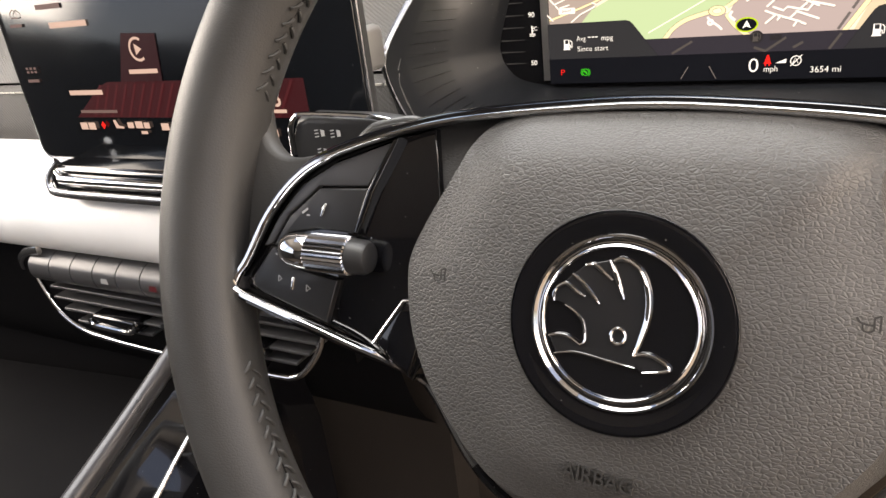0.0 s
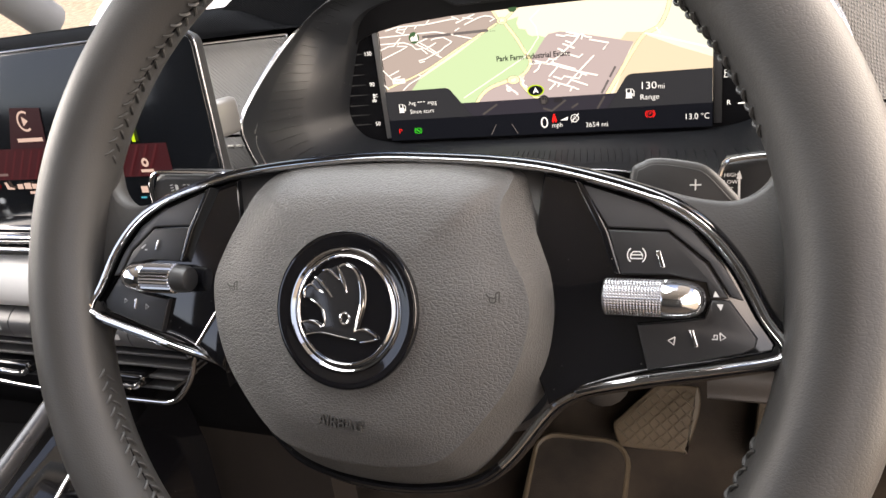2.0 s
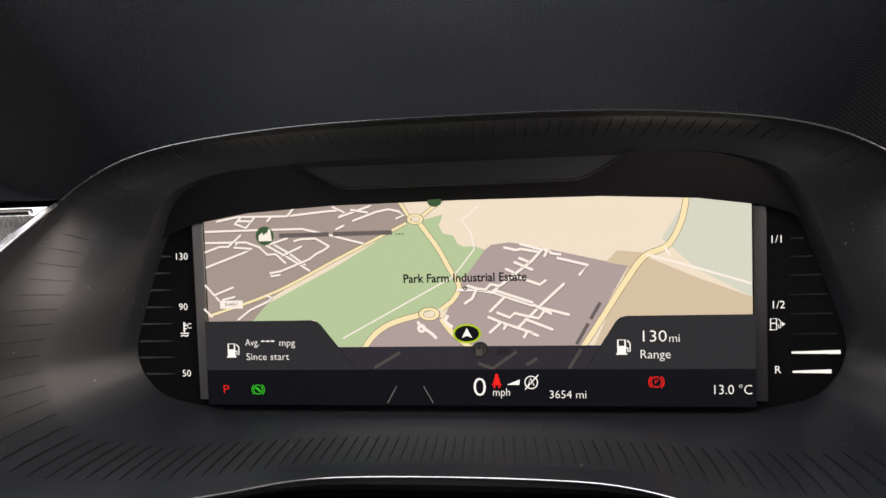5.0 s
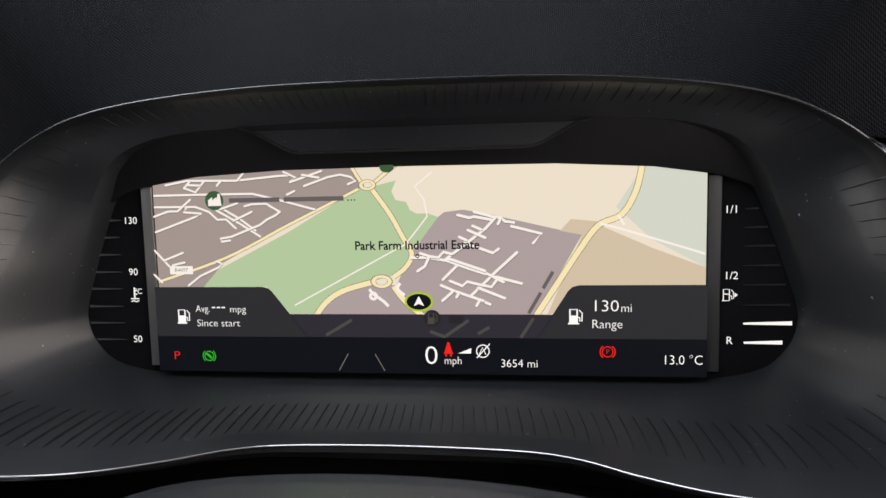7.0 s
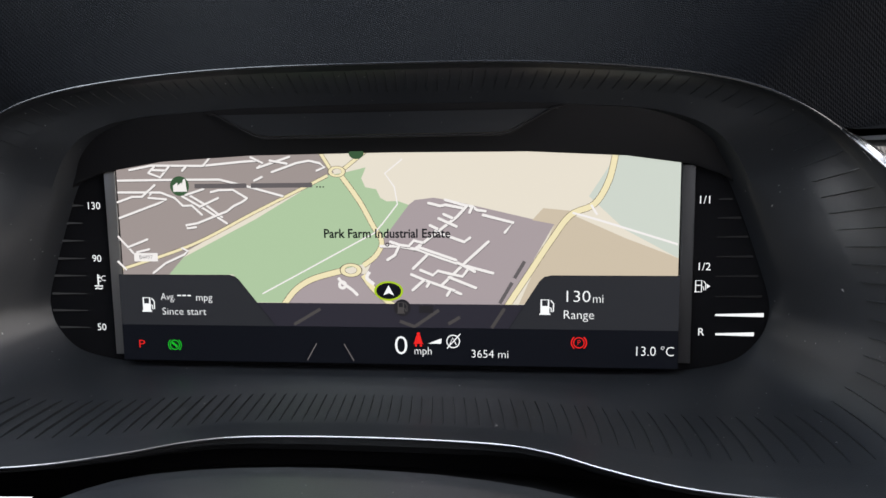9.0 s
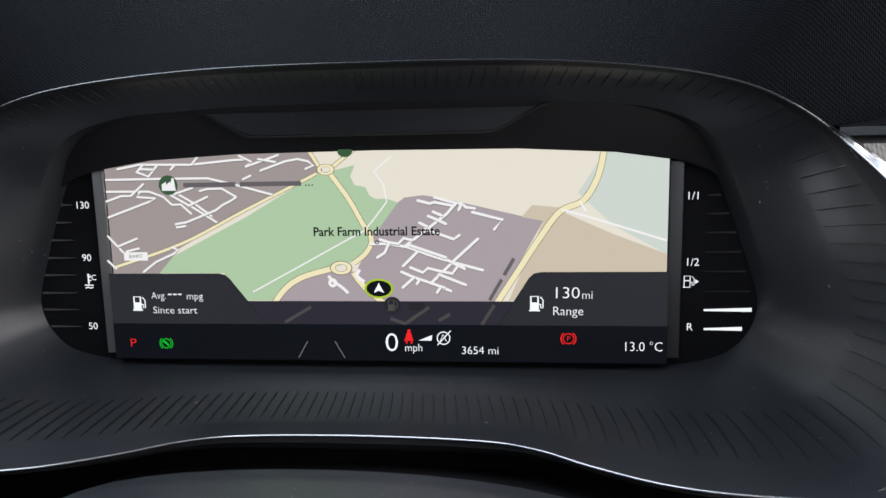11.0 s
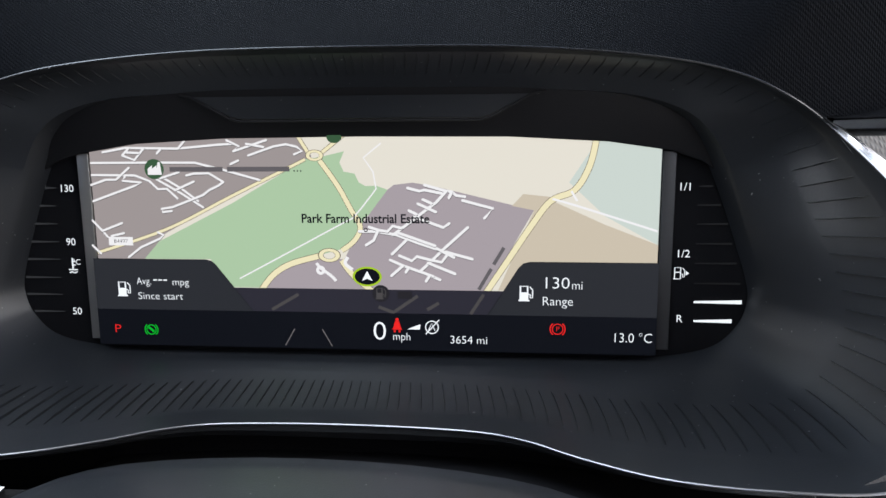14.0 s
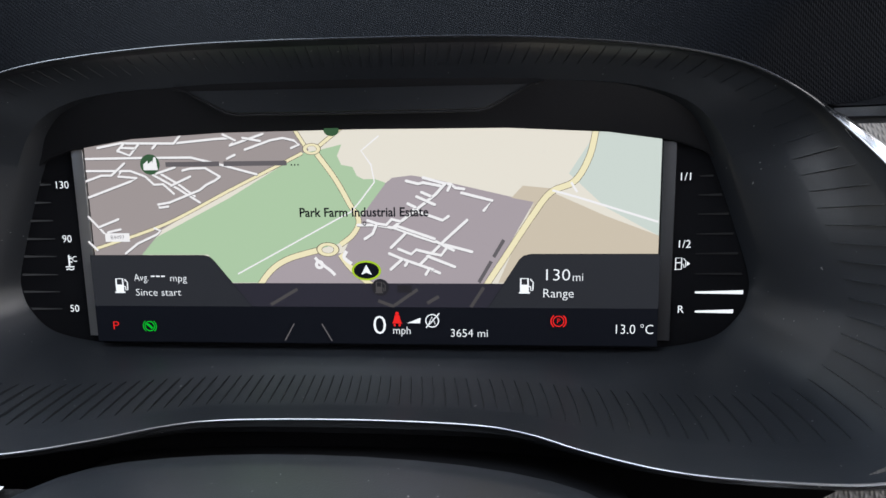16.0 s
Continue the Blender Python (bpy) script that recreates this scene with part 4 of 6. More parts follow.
def ink(polys, mat, name="map_shape", label=""):
    """Drawn shapes, each a hair above the one before."""
    LAYER[0] += 0.00003
    return part(name, flat(polys, screen_at, LAYER[0]), mat, panel, label, smooth=False)


def write(txt, size, u, v, mat, align="LEFT", turn=0.0, name="lettering", width=0.0, bold=-0.010):
    LAYER[0] += 0.00003
    return part(name, letters(txt, size, screen_at, u, v, LAYER[0], align, 0.0, turn, width, bold), mat, panel, smooth=False)


ink([[(-121.8, 14.2), (121.8, 14.2), (121.8, 90), (-121.8, 90)]], MAP_CREAM, "map_ground", "cream map ground")
ink([[(85, 70), (98, 90), (121.8, 90), (121.8, 44), (100, 56)]], MAP_BLUE)
ink([[(-121.8, 36), (-121.8, 90), (-28, 90), (-23, 81), (-58.5, 64.3), (-90, 47.5), (-100, 36)]], MAP_TOWN, "map_town", "grey town area of the map")
ink([[(-100, 36.4), (-92.9, 44.1), (-58.7, 61.1), (-25.8, 79.8), (-18.6, 80.9), (-9, 83.1), (-11.1, 78.4), (-9.4, 74.6), (-4.7, 73.7), (-3, 70), (-0.2, 68.5), (4.6, 68.6), (11.6, 66.0), (-0.8, 54.7), (-4, 47.5), (-11, 41.4), (-25.9, 37.3), (-41.2, 30.3), (-46.7, 24.0), (-60, 24), (-70, 36.4)]], MAP_GREEN, "map_park", "green map area")
ink([[(9.3, 67), (12, 69), (19.9, 69.9), (28.1, 68.6), (70.8, 58.4), (60.4, 40), (50, 22), (-47, 22), (-40, 31), (-25, 37), (-10, 37), (-6, 45.1), (-2.1, 52.3)]], MAP_PURPLE, "map_estate", "mauve estate area of the map")
ink([[(61.6, 60.2), (66.2, 65.2), (77.6, 64), (79.9, 61.6), (100, 52.5), (121.8, 44.1), (121.8, 30), (56, 24), (63, 40), (70.8, 58.4)]], MAP_BROWN, "map_field", "tan map field")


def road(pts, w, mat=MAP_ROAD, smooth=True):
    p = spline(pts, 5) if smooth and len(pts) > 2 else pts
    ink(stroke(p, w), mat, "map_road")


def yellow(pts, w=2.0):
    p = spline(pts, 6)
    ink(stroke(p, w + 0.45), MAP_EDGE, "map_road")
    ink(stroke(p, w), MAP_YELLOW, "map_road")


yellow([(-121.7, 38.9), (-88.5, 49.8), (-58.5, 64.3), (-32.0, 76.8), (-25.8, 79.8)], 1.2)
yellow([(-19.6, 79.3), (-12.1, 68.6), (-6.6, 58.3), (-2.8, 51.1), (-5.5, 45.1), (-11.1, 40.7)])
yellow([(-21.0, 38.3), (-33.5, 34.8), (-41.2, 30.3), (-46.7, 24.0), (-52, 16)], 2.4)
yellow([(-11.3, 36.5), (-6.7, 30.3), (0.4, 24.1), (12.2, 14.4)], 2.4)
yellow([(95.9, 90), (93.2, 77.1), (87.3, 66.9), (77.6, 62.3), (69.7, 51.9), (60.4, 37.6), (50.9, 23.0), (45.6, 14.4)], 2.4)
yellow([(-24.4, 82.6), (-28.9, 90)], 1.4)
yellow([(-18.5, 82.5), (-8.7, 90)], 1.4)
for cu, cv, r in ((-21.6, 81.4, 3.3), (-16.6, 38.7, 4.2)):
    ink([[(x, cv + (y - cv) * 0.62) for x, y in q] for q in ring_polys(cu, cv, r * 0.60, r * 1.2)], MAP_EDGE, "map_roundabout")
    ink([[(cu + (x - cu), cv + (y - cv) * 0.62) for x, y in q] for q in ring_polys(cu, cv, r * 0.65, r * 1.1)], MAP_YELLOW, "map_roundabout")
road([(78.3, 63.2), (88.5, 60.3), (109.7, 53.6), (121.3, 49.9)], 0.9)
road([(85.9, 66.5), (87.4, 63.9), (88.4, 62.4)], 0.9)
road([(6.9, 86.4), (-0.7, 80.4), (3.3, 74.6), (4.5, 67.3), (-2.2, 58.9), (-6, 54.8), (-10.4, 52.6), (-33, 40.6), (-56.9, 28.0)], 0.6, MAP_ROAD, False)
def lane(pts, w):
    """A pale side road with a thin darker edge."""
    low = [(u + 0.12, v - 0.22) for u, v in pts]
    ink(stroke(low, w + 0.15) + [disc(u, v, w / 2, 8) for u, v in low], MAP_EDGE_DARK, "map_road")
    ink(stroke(pts, w) + [disc(u, v, w / 2, 8) for u, v in pts], MAP_ROAD, "map_road")


# side roads of the estate
for pts in ([(25.0, 69.0), (33.8, 66.5), (36.4, 66.2), (38.4, 64.6), (42.0, 64.1), (41.0, 62.5), (53.6, 59.2), (50.2, 55.1)],
            [(17.9, 67.7), (22.9, 66.4), (25.0, 66.9), (32.2, 65.5)],
            [(34.3, 66.5), (30.0, 61.8), (11.2, 47.6)],
            [(36.4, 65.9), (35.3, 63.6)],
            [(24.3, 62.9), (27.9, 61.3)],
            [(22.2, 61.1), (29.7, 57.7)],
            [(18.4, 58.2), (21.5, 56.7)],
            [(20.5, 55.6), (32.9, 51.1), (35.4, 52.8)],
            [(-3.1, 49.3), (4.3, 49.3), (12.8, 47.9), (22.2, 44.4), (31.7, 41.3), (45.1, 37.7)]):
    lane(pts, 1.2)
for pts in ([(1.2, 51.2), (5.4, 49.8), (9.1, 49.3), (11.4, 51.7), (15.0, 50.8)],
            [(4.9, 49.3), (3.1, 45.5), (-0.2, 43.4)],
            [(13.9, 48.7), (29.4, 43.3)],
            [(17.0, 45.5), (13.7, 42.3), (10.9, 39.6)],
            [(43.2, 51.2), (33.8, 42.7), (28.4, 37.4), (23.0, 32.3)],
            [(30.1, 42.2), (37.4, 38.4)],
            [(14.1, 39.0), (19.4, 36.8), (21.6, 38.7), (26.8, 37.4), (32.1, 36.3), (34.3, 39.2)],
            [(10.1, 37.1), (15.6, 34.7), (25.1, 31.4), (31.4, 28.7)],
            [(26.3, 36.0), (37.8, 31.4)],
            [(15.6, 34.7), (10.6, 30.3)],
            [(17.9, 33.6), (16.8, 31.9)]):
    lane(pts, 1.2)
for pts in ([(25.5, 28.1), (27.2, 30.8), (28.5, 30.3)],):
    lane(pts, 1.2)
# side roads of the town
for pts in ([(-120.2, 78.6), (-93.4, 78.7), (-73.6, 78.6), (-61.8, 75.7), (-45.4, 71.2)],
            [(-120.3, 73.4), (-108.5, 73.3), (-100.7, 73.2), (-94.3, 70.8), (-90.7, 67.3), (-86.6, 67.4), (-82.2, 63.3)],
            [(-120.6, 62.0), (-101.2, 68.7), (-98.2, 70.2), (-106.3, 70.9), (-105.2, 72.6)],
            [(-120.8, 69.1), (-113.8, 71.4), (-109.3, 71.4), (-103.1, 76.5)],
            [(-90.8, 71.5), (-80.3, 65.5), (-70.9, 59.5)],
            [(-87.5, 72.0), (-80.1, 67.6), (-72.9, 62.2)],
            [(-83.0, 66.8), (-74.3, 70.6)],
            [(-61.2, 70.4), (-67.4, 74.1), (-74.0, 74.0), (-77.4, 73.2)]):
    lane(pts, 0.95)
for pts in ([(-61.2, 70.4), (-63.5, 68.8), (-67.5, 67.0), (-70.5, 64.8), (-84.3, 59.6), (-89.4, 58.8), (-88.9, 57.4), (-85.0, 57.9)],
            [(-89.1, 72.0), (-80.6, 74.6)],
            [(-114.1, 83.2), (-103.8, 85.0), (-80.7, 84.6), (-62.0, 86.2), (-55.5, 86.5)],
            [(-105.3, 81.8), (-102.2, 84.9)],
            [(-105.3, 81.8), (-100.0, 79.8), (-95.5, 84.8)],
            [(-103.5, 83.1), (-98.0, 82.8)],
            [(-89.7, 82.6), (-87.8, 84.5)],
            [(-80.1, 84.6), (-77.1, 87.9)],
            [(-58.6, 88.0), (-53.4, 85.5), (-55.8, 83.4), (-41.4, 88.0)]):
    lane(pts, 0.95)
for pts in ([(-49.4, 81.6), (-38.4, 85.3), (-33.0, 86.2), (-28.3, 85.1), (-26.3, 83.3), (-29.6, 82.0)],
            [(-50.1, 86.5), (-42.7, 85.1)],
            [(-57.3, 78.0), (-53.9, 79.5)],
            [(-121.0, 53.8), (-116.5, 48.8), (-114.5, 46.5)],
            [(-116.8, 49.1), (-107.5, 52.6)],
            [(-112.7, 46.9), (-106.9, 48.2)],
            [(-121.8, 42.7), (-118.2, 39.1)],
            [(-91.5, 48.7), (-89.0, 47.5), (-90.7, 45.9), (-99.6, 42.0), (-105.5, 37.6)]):
    lane(pts, 0.95)
road([(-7.8, 38.5), (-9.0, 35.8), (-5.9, 33.0)], 1.5)
road([(-21.6, 35.8), (-19.7, 33.6), (-15.3, 30.3), (-13.2, 28.1)], 1.3)
ink(ring_polys(-19.8, 32.7, 0.7, 2.0, n=16), MAP_ROAD, "map_roundabout")
# shaded strip, cards and status line
ink([[(-60.5, 14.2), (-60.5, 24.6), (61, 24.6), (61, 14.2)]], MAP_SHADE, "map_shade", "dark strip over the map foot")
for pts in ([(-42, 15), (-30, 22)], [(12, 15), (22, 22)], [(26, 16), (31, 19)], [(5, 17), (12, 14.4)], [(44.5, 14.4), (50, 23)]):
    road(pts, 1.4, MAP_SHADE_ROAD, False)
CARD_L = [(-121.8, 14.2), (-121.8, 36.8), (-70.5, 36.8), (-68, 36.2), (-66.2, 34.6), (-50.4, 14.2)]
CARD_R = [(121.8, 14.2), (121.8, 37.1), (69.5, 37.1), (66.6, 36.4), (64.8, 34.7), (51.8, 14.2)]
for c in (CARD_L, CARD_R):
    ink([c], CARD_GREY, "display_card", "grey information card")
    ink(stroke(c[1:], 0.35), CARD_LINE, "card_edge")
ink([[(-121.8, -2), (121.8, -2), (121.8, 14.2), (-121.8, 14.2)]], LAMP_BLACK, "status_strip", "black status strip")
write("Park Farm Industrial Estate", 5.4, 0, 54.9, LAMP_BLACK, "CENTER", width=54.5, bold=0.02)
ink(ring_polys(0.3, 50.3, 0.5, 0.9, n=14), MAP_INK, "map_dot")
ink([[(-113.8, 42.9), (-102.8, 42.9), (-102.8, 46.6), (-113.8, 46.6)]], MAP_ROAD, "road_plate")
write("B4497", 2.5, -108.3, 44.7, MAP_INK, "CENTER")
# unreadable or private names as plain bars
ink([[(-83.9, 74.9), (-60.5, 74.9), (-60.5, 76.9), (-83.9, 76.9)], [(-58.6, 74.9), (-31.5, 74.9), (-31.5, 76.9), (-58.6, 76.9)]], NAME_BAR, "name_bar", "dark bars in place of a name")
ink([[(-29.8 + 1.4 * k, 74.8), (-29.2 + 1.4 * k, 74.8), (-29.2 + 1.4 * k, 75.4), (-29.8 + 1.4 * k, 75.4)] for k in range(3)], MAP_INK, "name_bar")
ink(stroke([(48.0, 25.2), (53.2, 34.2)], 1.5) + stroke([(54.2, 36.0), (58.4, 43.2)], 1.5), NAME_BAR, "name_bar", "dark bars in place of a name")
ink([disc(-90.7, 76.0, 4.3)], POI_GREEN, "place_sign", "round green works sign")
ink([[(-93.6, 73.6), (-93.6, 76.2), (-91.6, 77.6), (-91.6, 76.2), (-89.6, 77.6), (-89.6, 76.4), (-88.9, 79.0), (-88.0, 79.0), (-87.4, 73.6)]], MAP_ROAD, "works_shape")
ink([disc(6.2, 23.0, 3.7)], MAP_INK, "place_sign")
ink(pump(6.0, 23.0, 0.75), MAP_SHADE_ROAD, "fuel_sign")
ink([[(13.5, 20.8), (19.6, 20.8), (19.6, 24.0), (13.5, 24.0)]], MAP_INK, "name_bar")
ink([disc(0.5, 30.3, 6.3, 32, 4.3)], LAMP_LIME, "position_ring", "lime ring round the position arrow")
ink([disc(0.5, 30.3, 5.4, 32, 3.5)], LAMP_BLACK, "position_disc")
ink([[(0.5, 32.8), (2.8, 28.4), (0.5, 29.4), (-1.8, 28.4)]], LAMP_WHITE, "position_arrow")
ink([disc(-12, 89, 3.2, 20, 2.4)], POI_GREEN, "place_sign")
write("Avg.", 4.6, -102.4, 27.0, LAMP_WHITE, width=6.6)
ink([[(-94.6 + 2.3 * k, 27.4), (-92.9 + 2.3 * k, 27.4), (-92.9 + 2.3 * k, 28.0), (-94.6 + 2.3 * k, 28.0)] for k in range(3)], LAMP_WHITE, "dash")
write("mpg", 4.6, -86.2, 26.8, LAMP_WHITE, width=7.4)
write("Since start", 4.6, -102.2, 20.4, LAMP_WHITE, width=20.4)
ink(pump(-108.6, 23.6, 1.0), LAMP_WHITE, "fuel_sign")
ink(pump(67.4, 24.0, 1.0), LAMP_WHITE, "fuel_sign")
write("130", 7.0, 74.2, 28.3, LAMP_WHITE, width=9.8)
write("mi", 5.2, 86.4, 27.5, LAMP_WHITE, width=4.2)
write("Range", 5.4, 74.3, 20.6, LAMP_WHITE, width=12.4)
write("P", 5.4, -112.6, 5.3, LAMP_RED, "CENTER", width=2.7)
q = ring_polys(-97, 5.3, 1.9, 2.35, n=28) + ring_polys(-97, 5.3, 2.75, 3.2, -50, 50, 10) + ring_polys(-97, 5.3, 2.75, 3.2, 130, 230, 10) + stroke([(-98.3, 6.4), (-96.9, 5.4), (-95.9, 4.3)], 1.0)
ink(q, LAMP_GREEN, "brake_hold_sign", "green auto hold sign")
q = ring_polys(81.1, 8.8, 2.0, 2.4, n=28) + ring_polys(81.1, 8.8, 2.85, 3.35, -52, 52, 10) + ring_polys(81.1, 8.8, 2.85, 3.35, 128, 232, 10)
ink(q, LAMP_RED, "parking_brake_sign", "red parking brake sign")
write("P", 3.0, 81.1, 8.8, LAMP_RED, "CENTER")
write("0", 11.8, 5.5, 6.2, LAMP_WHITE, "CENTER", width=5.4)
write("mph", 5.0, 11.0, 4.2, LAMP_WHITE, width=7.4)
write("3654 mi", 5.0, 35.6, 3.2, LAMP_WHITE, width=15.6)
write("13.0 °C", 5.8, 120.2, 5.4, LAMP_WHITE, "RIGHT", width=15.2)
ink([disc(13.1, 11.8, 0.75, 12), [(12.2, 11.1), (14.0, 11.1), (14.7, 8.2), (15.3, 7.4), (10.8, 7.4), (11.4, 8.2)], [(11.6, 7.2), (12.4, 7.2), (12.4, 6.2), (11.6, 6.2)], [(13.7, 7.2), (14.5, 7.2), (14.5, 6.2), (13.7, 6.2)]], LAMP_RED, "belt_sign", "red seat belt sign")
ink([[(17.3, 7.6), (23.2, 10.0), (22.9, 7.6)]], LAMP_WHITE, "ramp_sign")
q = ring_polys(28.1, 8.7, 2.5, 2.95, n=28) + stroke([(25.4, 5.6), (31.2, 12.0)], 0.45) + stroke([(26.6, 7.2), (27.9, 10.4), (29.4, 7.2)], 0.4)
ink(q, LAMP_WHITE, "start_stop_sign", "white engine stop sign")
ink(stroke([(-36.2, -0.6), (-31.8, 7.0)], 0.45) + stroke([(-15.4, -0.6), (-19.6, 7.0)], 0.45), MAP_EDGE_DARK, "lane_lines", "dim lane assist lines")


# ---------------------------------------------------------------- dashboard
dash = thing("dashboard", (0, 0.1, 0.95), "black padded dashboard with knit fabric, silver trim and chrome line", "dashboard")

# hood over the instruments: flares from the rim up to the raised top
upper = [i for i in range(NR) if rim_c[i][2] > 1.043]
left_ids = [i for i in upper if rim_c[i][0] < 0 and i > NR / 2]
right_ids = [i for i in upper if i <= NR / 2]
order = left_ids + right_ids
arc0 = [rim_c[i] + lip[i] * 0.0046 + np.array((0, 0.004, 0)) for i in order]
m = len(arc0)


def hood_target(f, y_side, y_top, half, z0, z1, r):
    """A point of a rounded gate outline, f from 0 (left foot) to 1 (right foot)."""
    h = z1 - z0
    per = 2 * (h - r) + 2 * (half - r) + math.pi * r
    s = f * per
    if s < h - r:
        return (-half, z0 + s)
    s -= h - r
    if s < math.pi * r / 2:
        a = s / r
        return (-half + r - r * math.cos(a), z1 - r + r * math.sin(a))
    s -= math.pi * r / 2
    if s < 2 * (half - r):
        return (-half + r + s, z1)
    s -= 2 * (half - r)
    if s < math.pi * r / 2:
        a = s / r
        return (half - r + r * math.sin(a), z1 - r + r * math.cos(a))
    s -= math.pi * r / 2
    return (half, z1 - r - s)


arc1, arc2, arc3 = [], [], []
for k in range(m):
    f = k / (m - 1)
    x, z = hood_target(f, 0, 0, 0.224, 1.046, 1.172, 0.022)
    side = min(1.0, abs(x) / 0.224) ** 3
    y = -0.018 * side + 0.085 * (1 - side)
    flare = max(0.0, 1 - max(0.0, z - 1.062) / 0.026) ** 2 * 0.030
    x -= -flare if x > 0 else flare
    arc2.append(np.array((x, y, z)))
    mid = arc0[k] * 0.5 + arc2[-1] * 0.5
    mid[2] -= 0.004 * (1 - side)
    arc1.append(mid)
    arc3.append(np.array((x, 0.50, z)))
bm = bmesh.new()
loft(bm, [arc0, arc1, arc2, arc3], False)
hood = part("instrument_hood", bm, HOOD_KNIT, dash, "black knit-covered hood above the instruments")


# padded top on both sides of the hood
def pad_profile(dz=0.0):
    return spline([(-0.036, 1.044 + dz), (-0.036, 1.050 + dz), (-0.030, 1.059 + dz), (-0.016, 1.0645 + dz), (0.01, 1.0665 + dz), (0.20, 1.0655 + dz), (0.52, 1.058 + dz)], 4)


def top_pad(x_far, x_near):
    """Dash top that sinks into the hood at its near end."""
    bm = bmesh.new()
    rings = []
    for k in range(25):
        x = x_far + (x_near - x_far) * (k / 24) ** 0.5
        s = max(0.0, 1 - abs(x - x_near) / 0.075)
        s = s * s * (3 - 2 * s)
        rings.append([(x, y, 1.0445 + (z - 1.0445) * (1 - 0.97 * s)) for y, z in pad_profile()])
    loft(bm, rings, False)
    part("top_pad", bm, HOOD_KNIT, dash, "black knit dash top")


top_pad(-0.86, -0.172)
top_pad(0.46, 0.172)
for x0, x1, dz in ((-0.86, -0.178, 0.0),):
    path = [(x0 + (x1 - x0) * k / 10, -0.0410, 1.0400 + dz) for k in range(11)]
    part("chrome_line", tube(path, 0.0014, (0, 0, 1), 8), CHROME, dash, "thin chrome line under the dash top")
bm = bmesh.new()
box(bm, 0.176, 0.46, -0.022, 0.02, 1.0325, 1.0410, 0.002)
part("vent_cover", bm, PLASTIC_GRAIN, dash, "dark grey panel above the side vent")
# knit fabric face
fab = spline([(-0.0365, 1.0385), (-0.046, 1.020), (-0.062, 0.998), (-0.078, 0.9835), (-0.0865, 0.9755)], 5)
fab2 = spline([(-0.0860, 0.9735), (-0.0905, 0.966), (-0.0935, 0.950), (-0.0950, 0.925)], 5)


def edge_x(z):
    """Where the cloth tucks in behind the instrument rim."""
    zs = (0.925, 0.9395, 0.9475, 0.969, 0.985, 1.001, 1.022, 1.041)
    return float(np.interp(z, zs, (0.140, 0.164, 0.1785, 0.1895, 0.1925, 0.1905, 0.184, 0.172)))


def cloth(prof, sx, far):
    bm = bmesh.new()
    rings = []
    for k in range(11):
        f = k / 10
        rings.append([(sx * (far + (edge_x(z) - far) * f), y, z) for y, z in prof])
    loft(bm, rings, False)
    part("fabric_panel", bm, FABRIC, dash, "grey knit fabric panel")


for sx, far in ((-1, 0.86), (1, 0.46)):
    cloth(fab, sx, far)
    cloth(fab2, sx, far)
    bm = bmesh.new()
    x = 0.1945
    while x < far - 0.006:
        box(bm, min(sx * x, sx * (x + 0.0052)), max(sx * x, sx * (x + 0.0052)), -0.0912, -0.0898, 0.9672, 0.9684)
        x += 0.0075
    part("seam_stitch", bm, PALE_THREAD, dash, "pale seam stitches", kind="stuff")
# backing behind the fabric, down to the trim
bm = bmesh.new()
box(bm, -0.86, -0.200, -0.028, 0.30, 0.66, 1.036)
part("backing", bm, BLACK_VOID, dash)
for x0, x1, y0, z0, z1 in ((0.200, 0.46, -0.028, 0.80, 1.020), (-0.200, 0.200, 0.030, 0.82, 1.10), (-0.200, 0.200, -0.030, 0.82, 0.922)):
    bm = bmesh.new()
    box(bm, x0, x1, y0, 0.30, z0, z1)
    part("backing", bm, BLACK_VOID, dash)

# soft cover between the instruments and the column
bm = bmesh.new()
loft(bm, [[(x, y, z + 0.007 * (1 - (x / 0.12) ** 2)) for y, z in spline([(-0.025, 0.905), (-0.060, 0.912), (-0.085, 0.916), (-0.100, 0.917), (-0.115, 0.914)], 4)] for x in np.linspace(-0.100, 0.100, 21)], False)
part("column_cover", bm, FRAME_BLACK, dash, "dark soft cover over the column")
# silver trim, in two lengths, tapering towards the column
trim_prof = spline([(-0.106, 0.931), (-0.122, 0.9285), (-0.152, 0.922), (-0.174, 0.909), (-0.183, 0.893), (-0.1845, 0.880), (-0.180, 0.8705), (-0.168, 0.8675)], 5)
for x0, x1, flip in ((-0.86, -0.098, 1), (0.100, 0.46, -1)):
    bm = bmesh.new()
    rings = []
    for k in range(61):
        x = x0 + (x1 - x0) * k / 60
        near = (x - x1) / -0.085 if flip > 0 else (x - x0) / 0.045
        t = max(0.03, min(1.0, near)) ** 0.85
        rings.append([(x, -0.100 + (y + 0.100) * t, 0.931 + (z - 0.931) * t) for y, z in trim_prof] )
    loft(bm, rings, False)
    part("silver_trim", bm, SILVER, dash, "pale brushed silver trim panel")
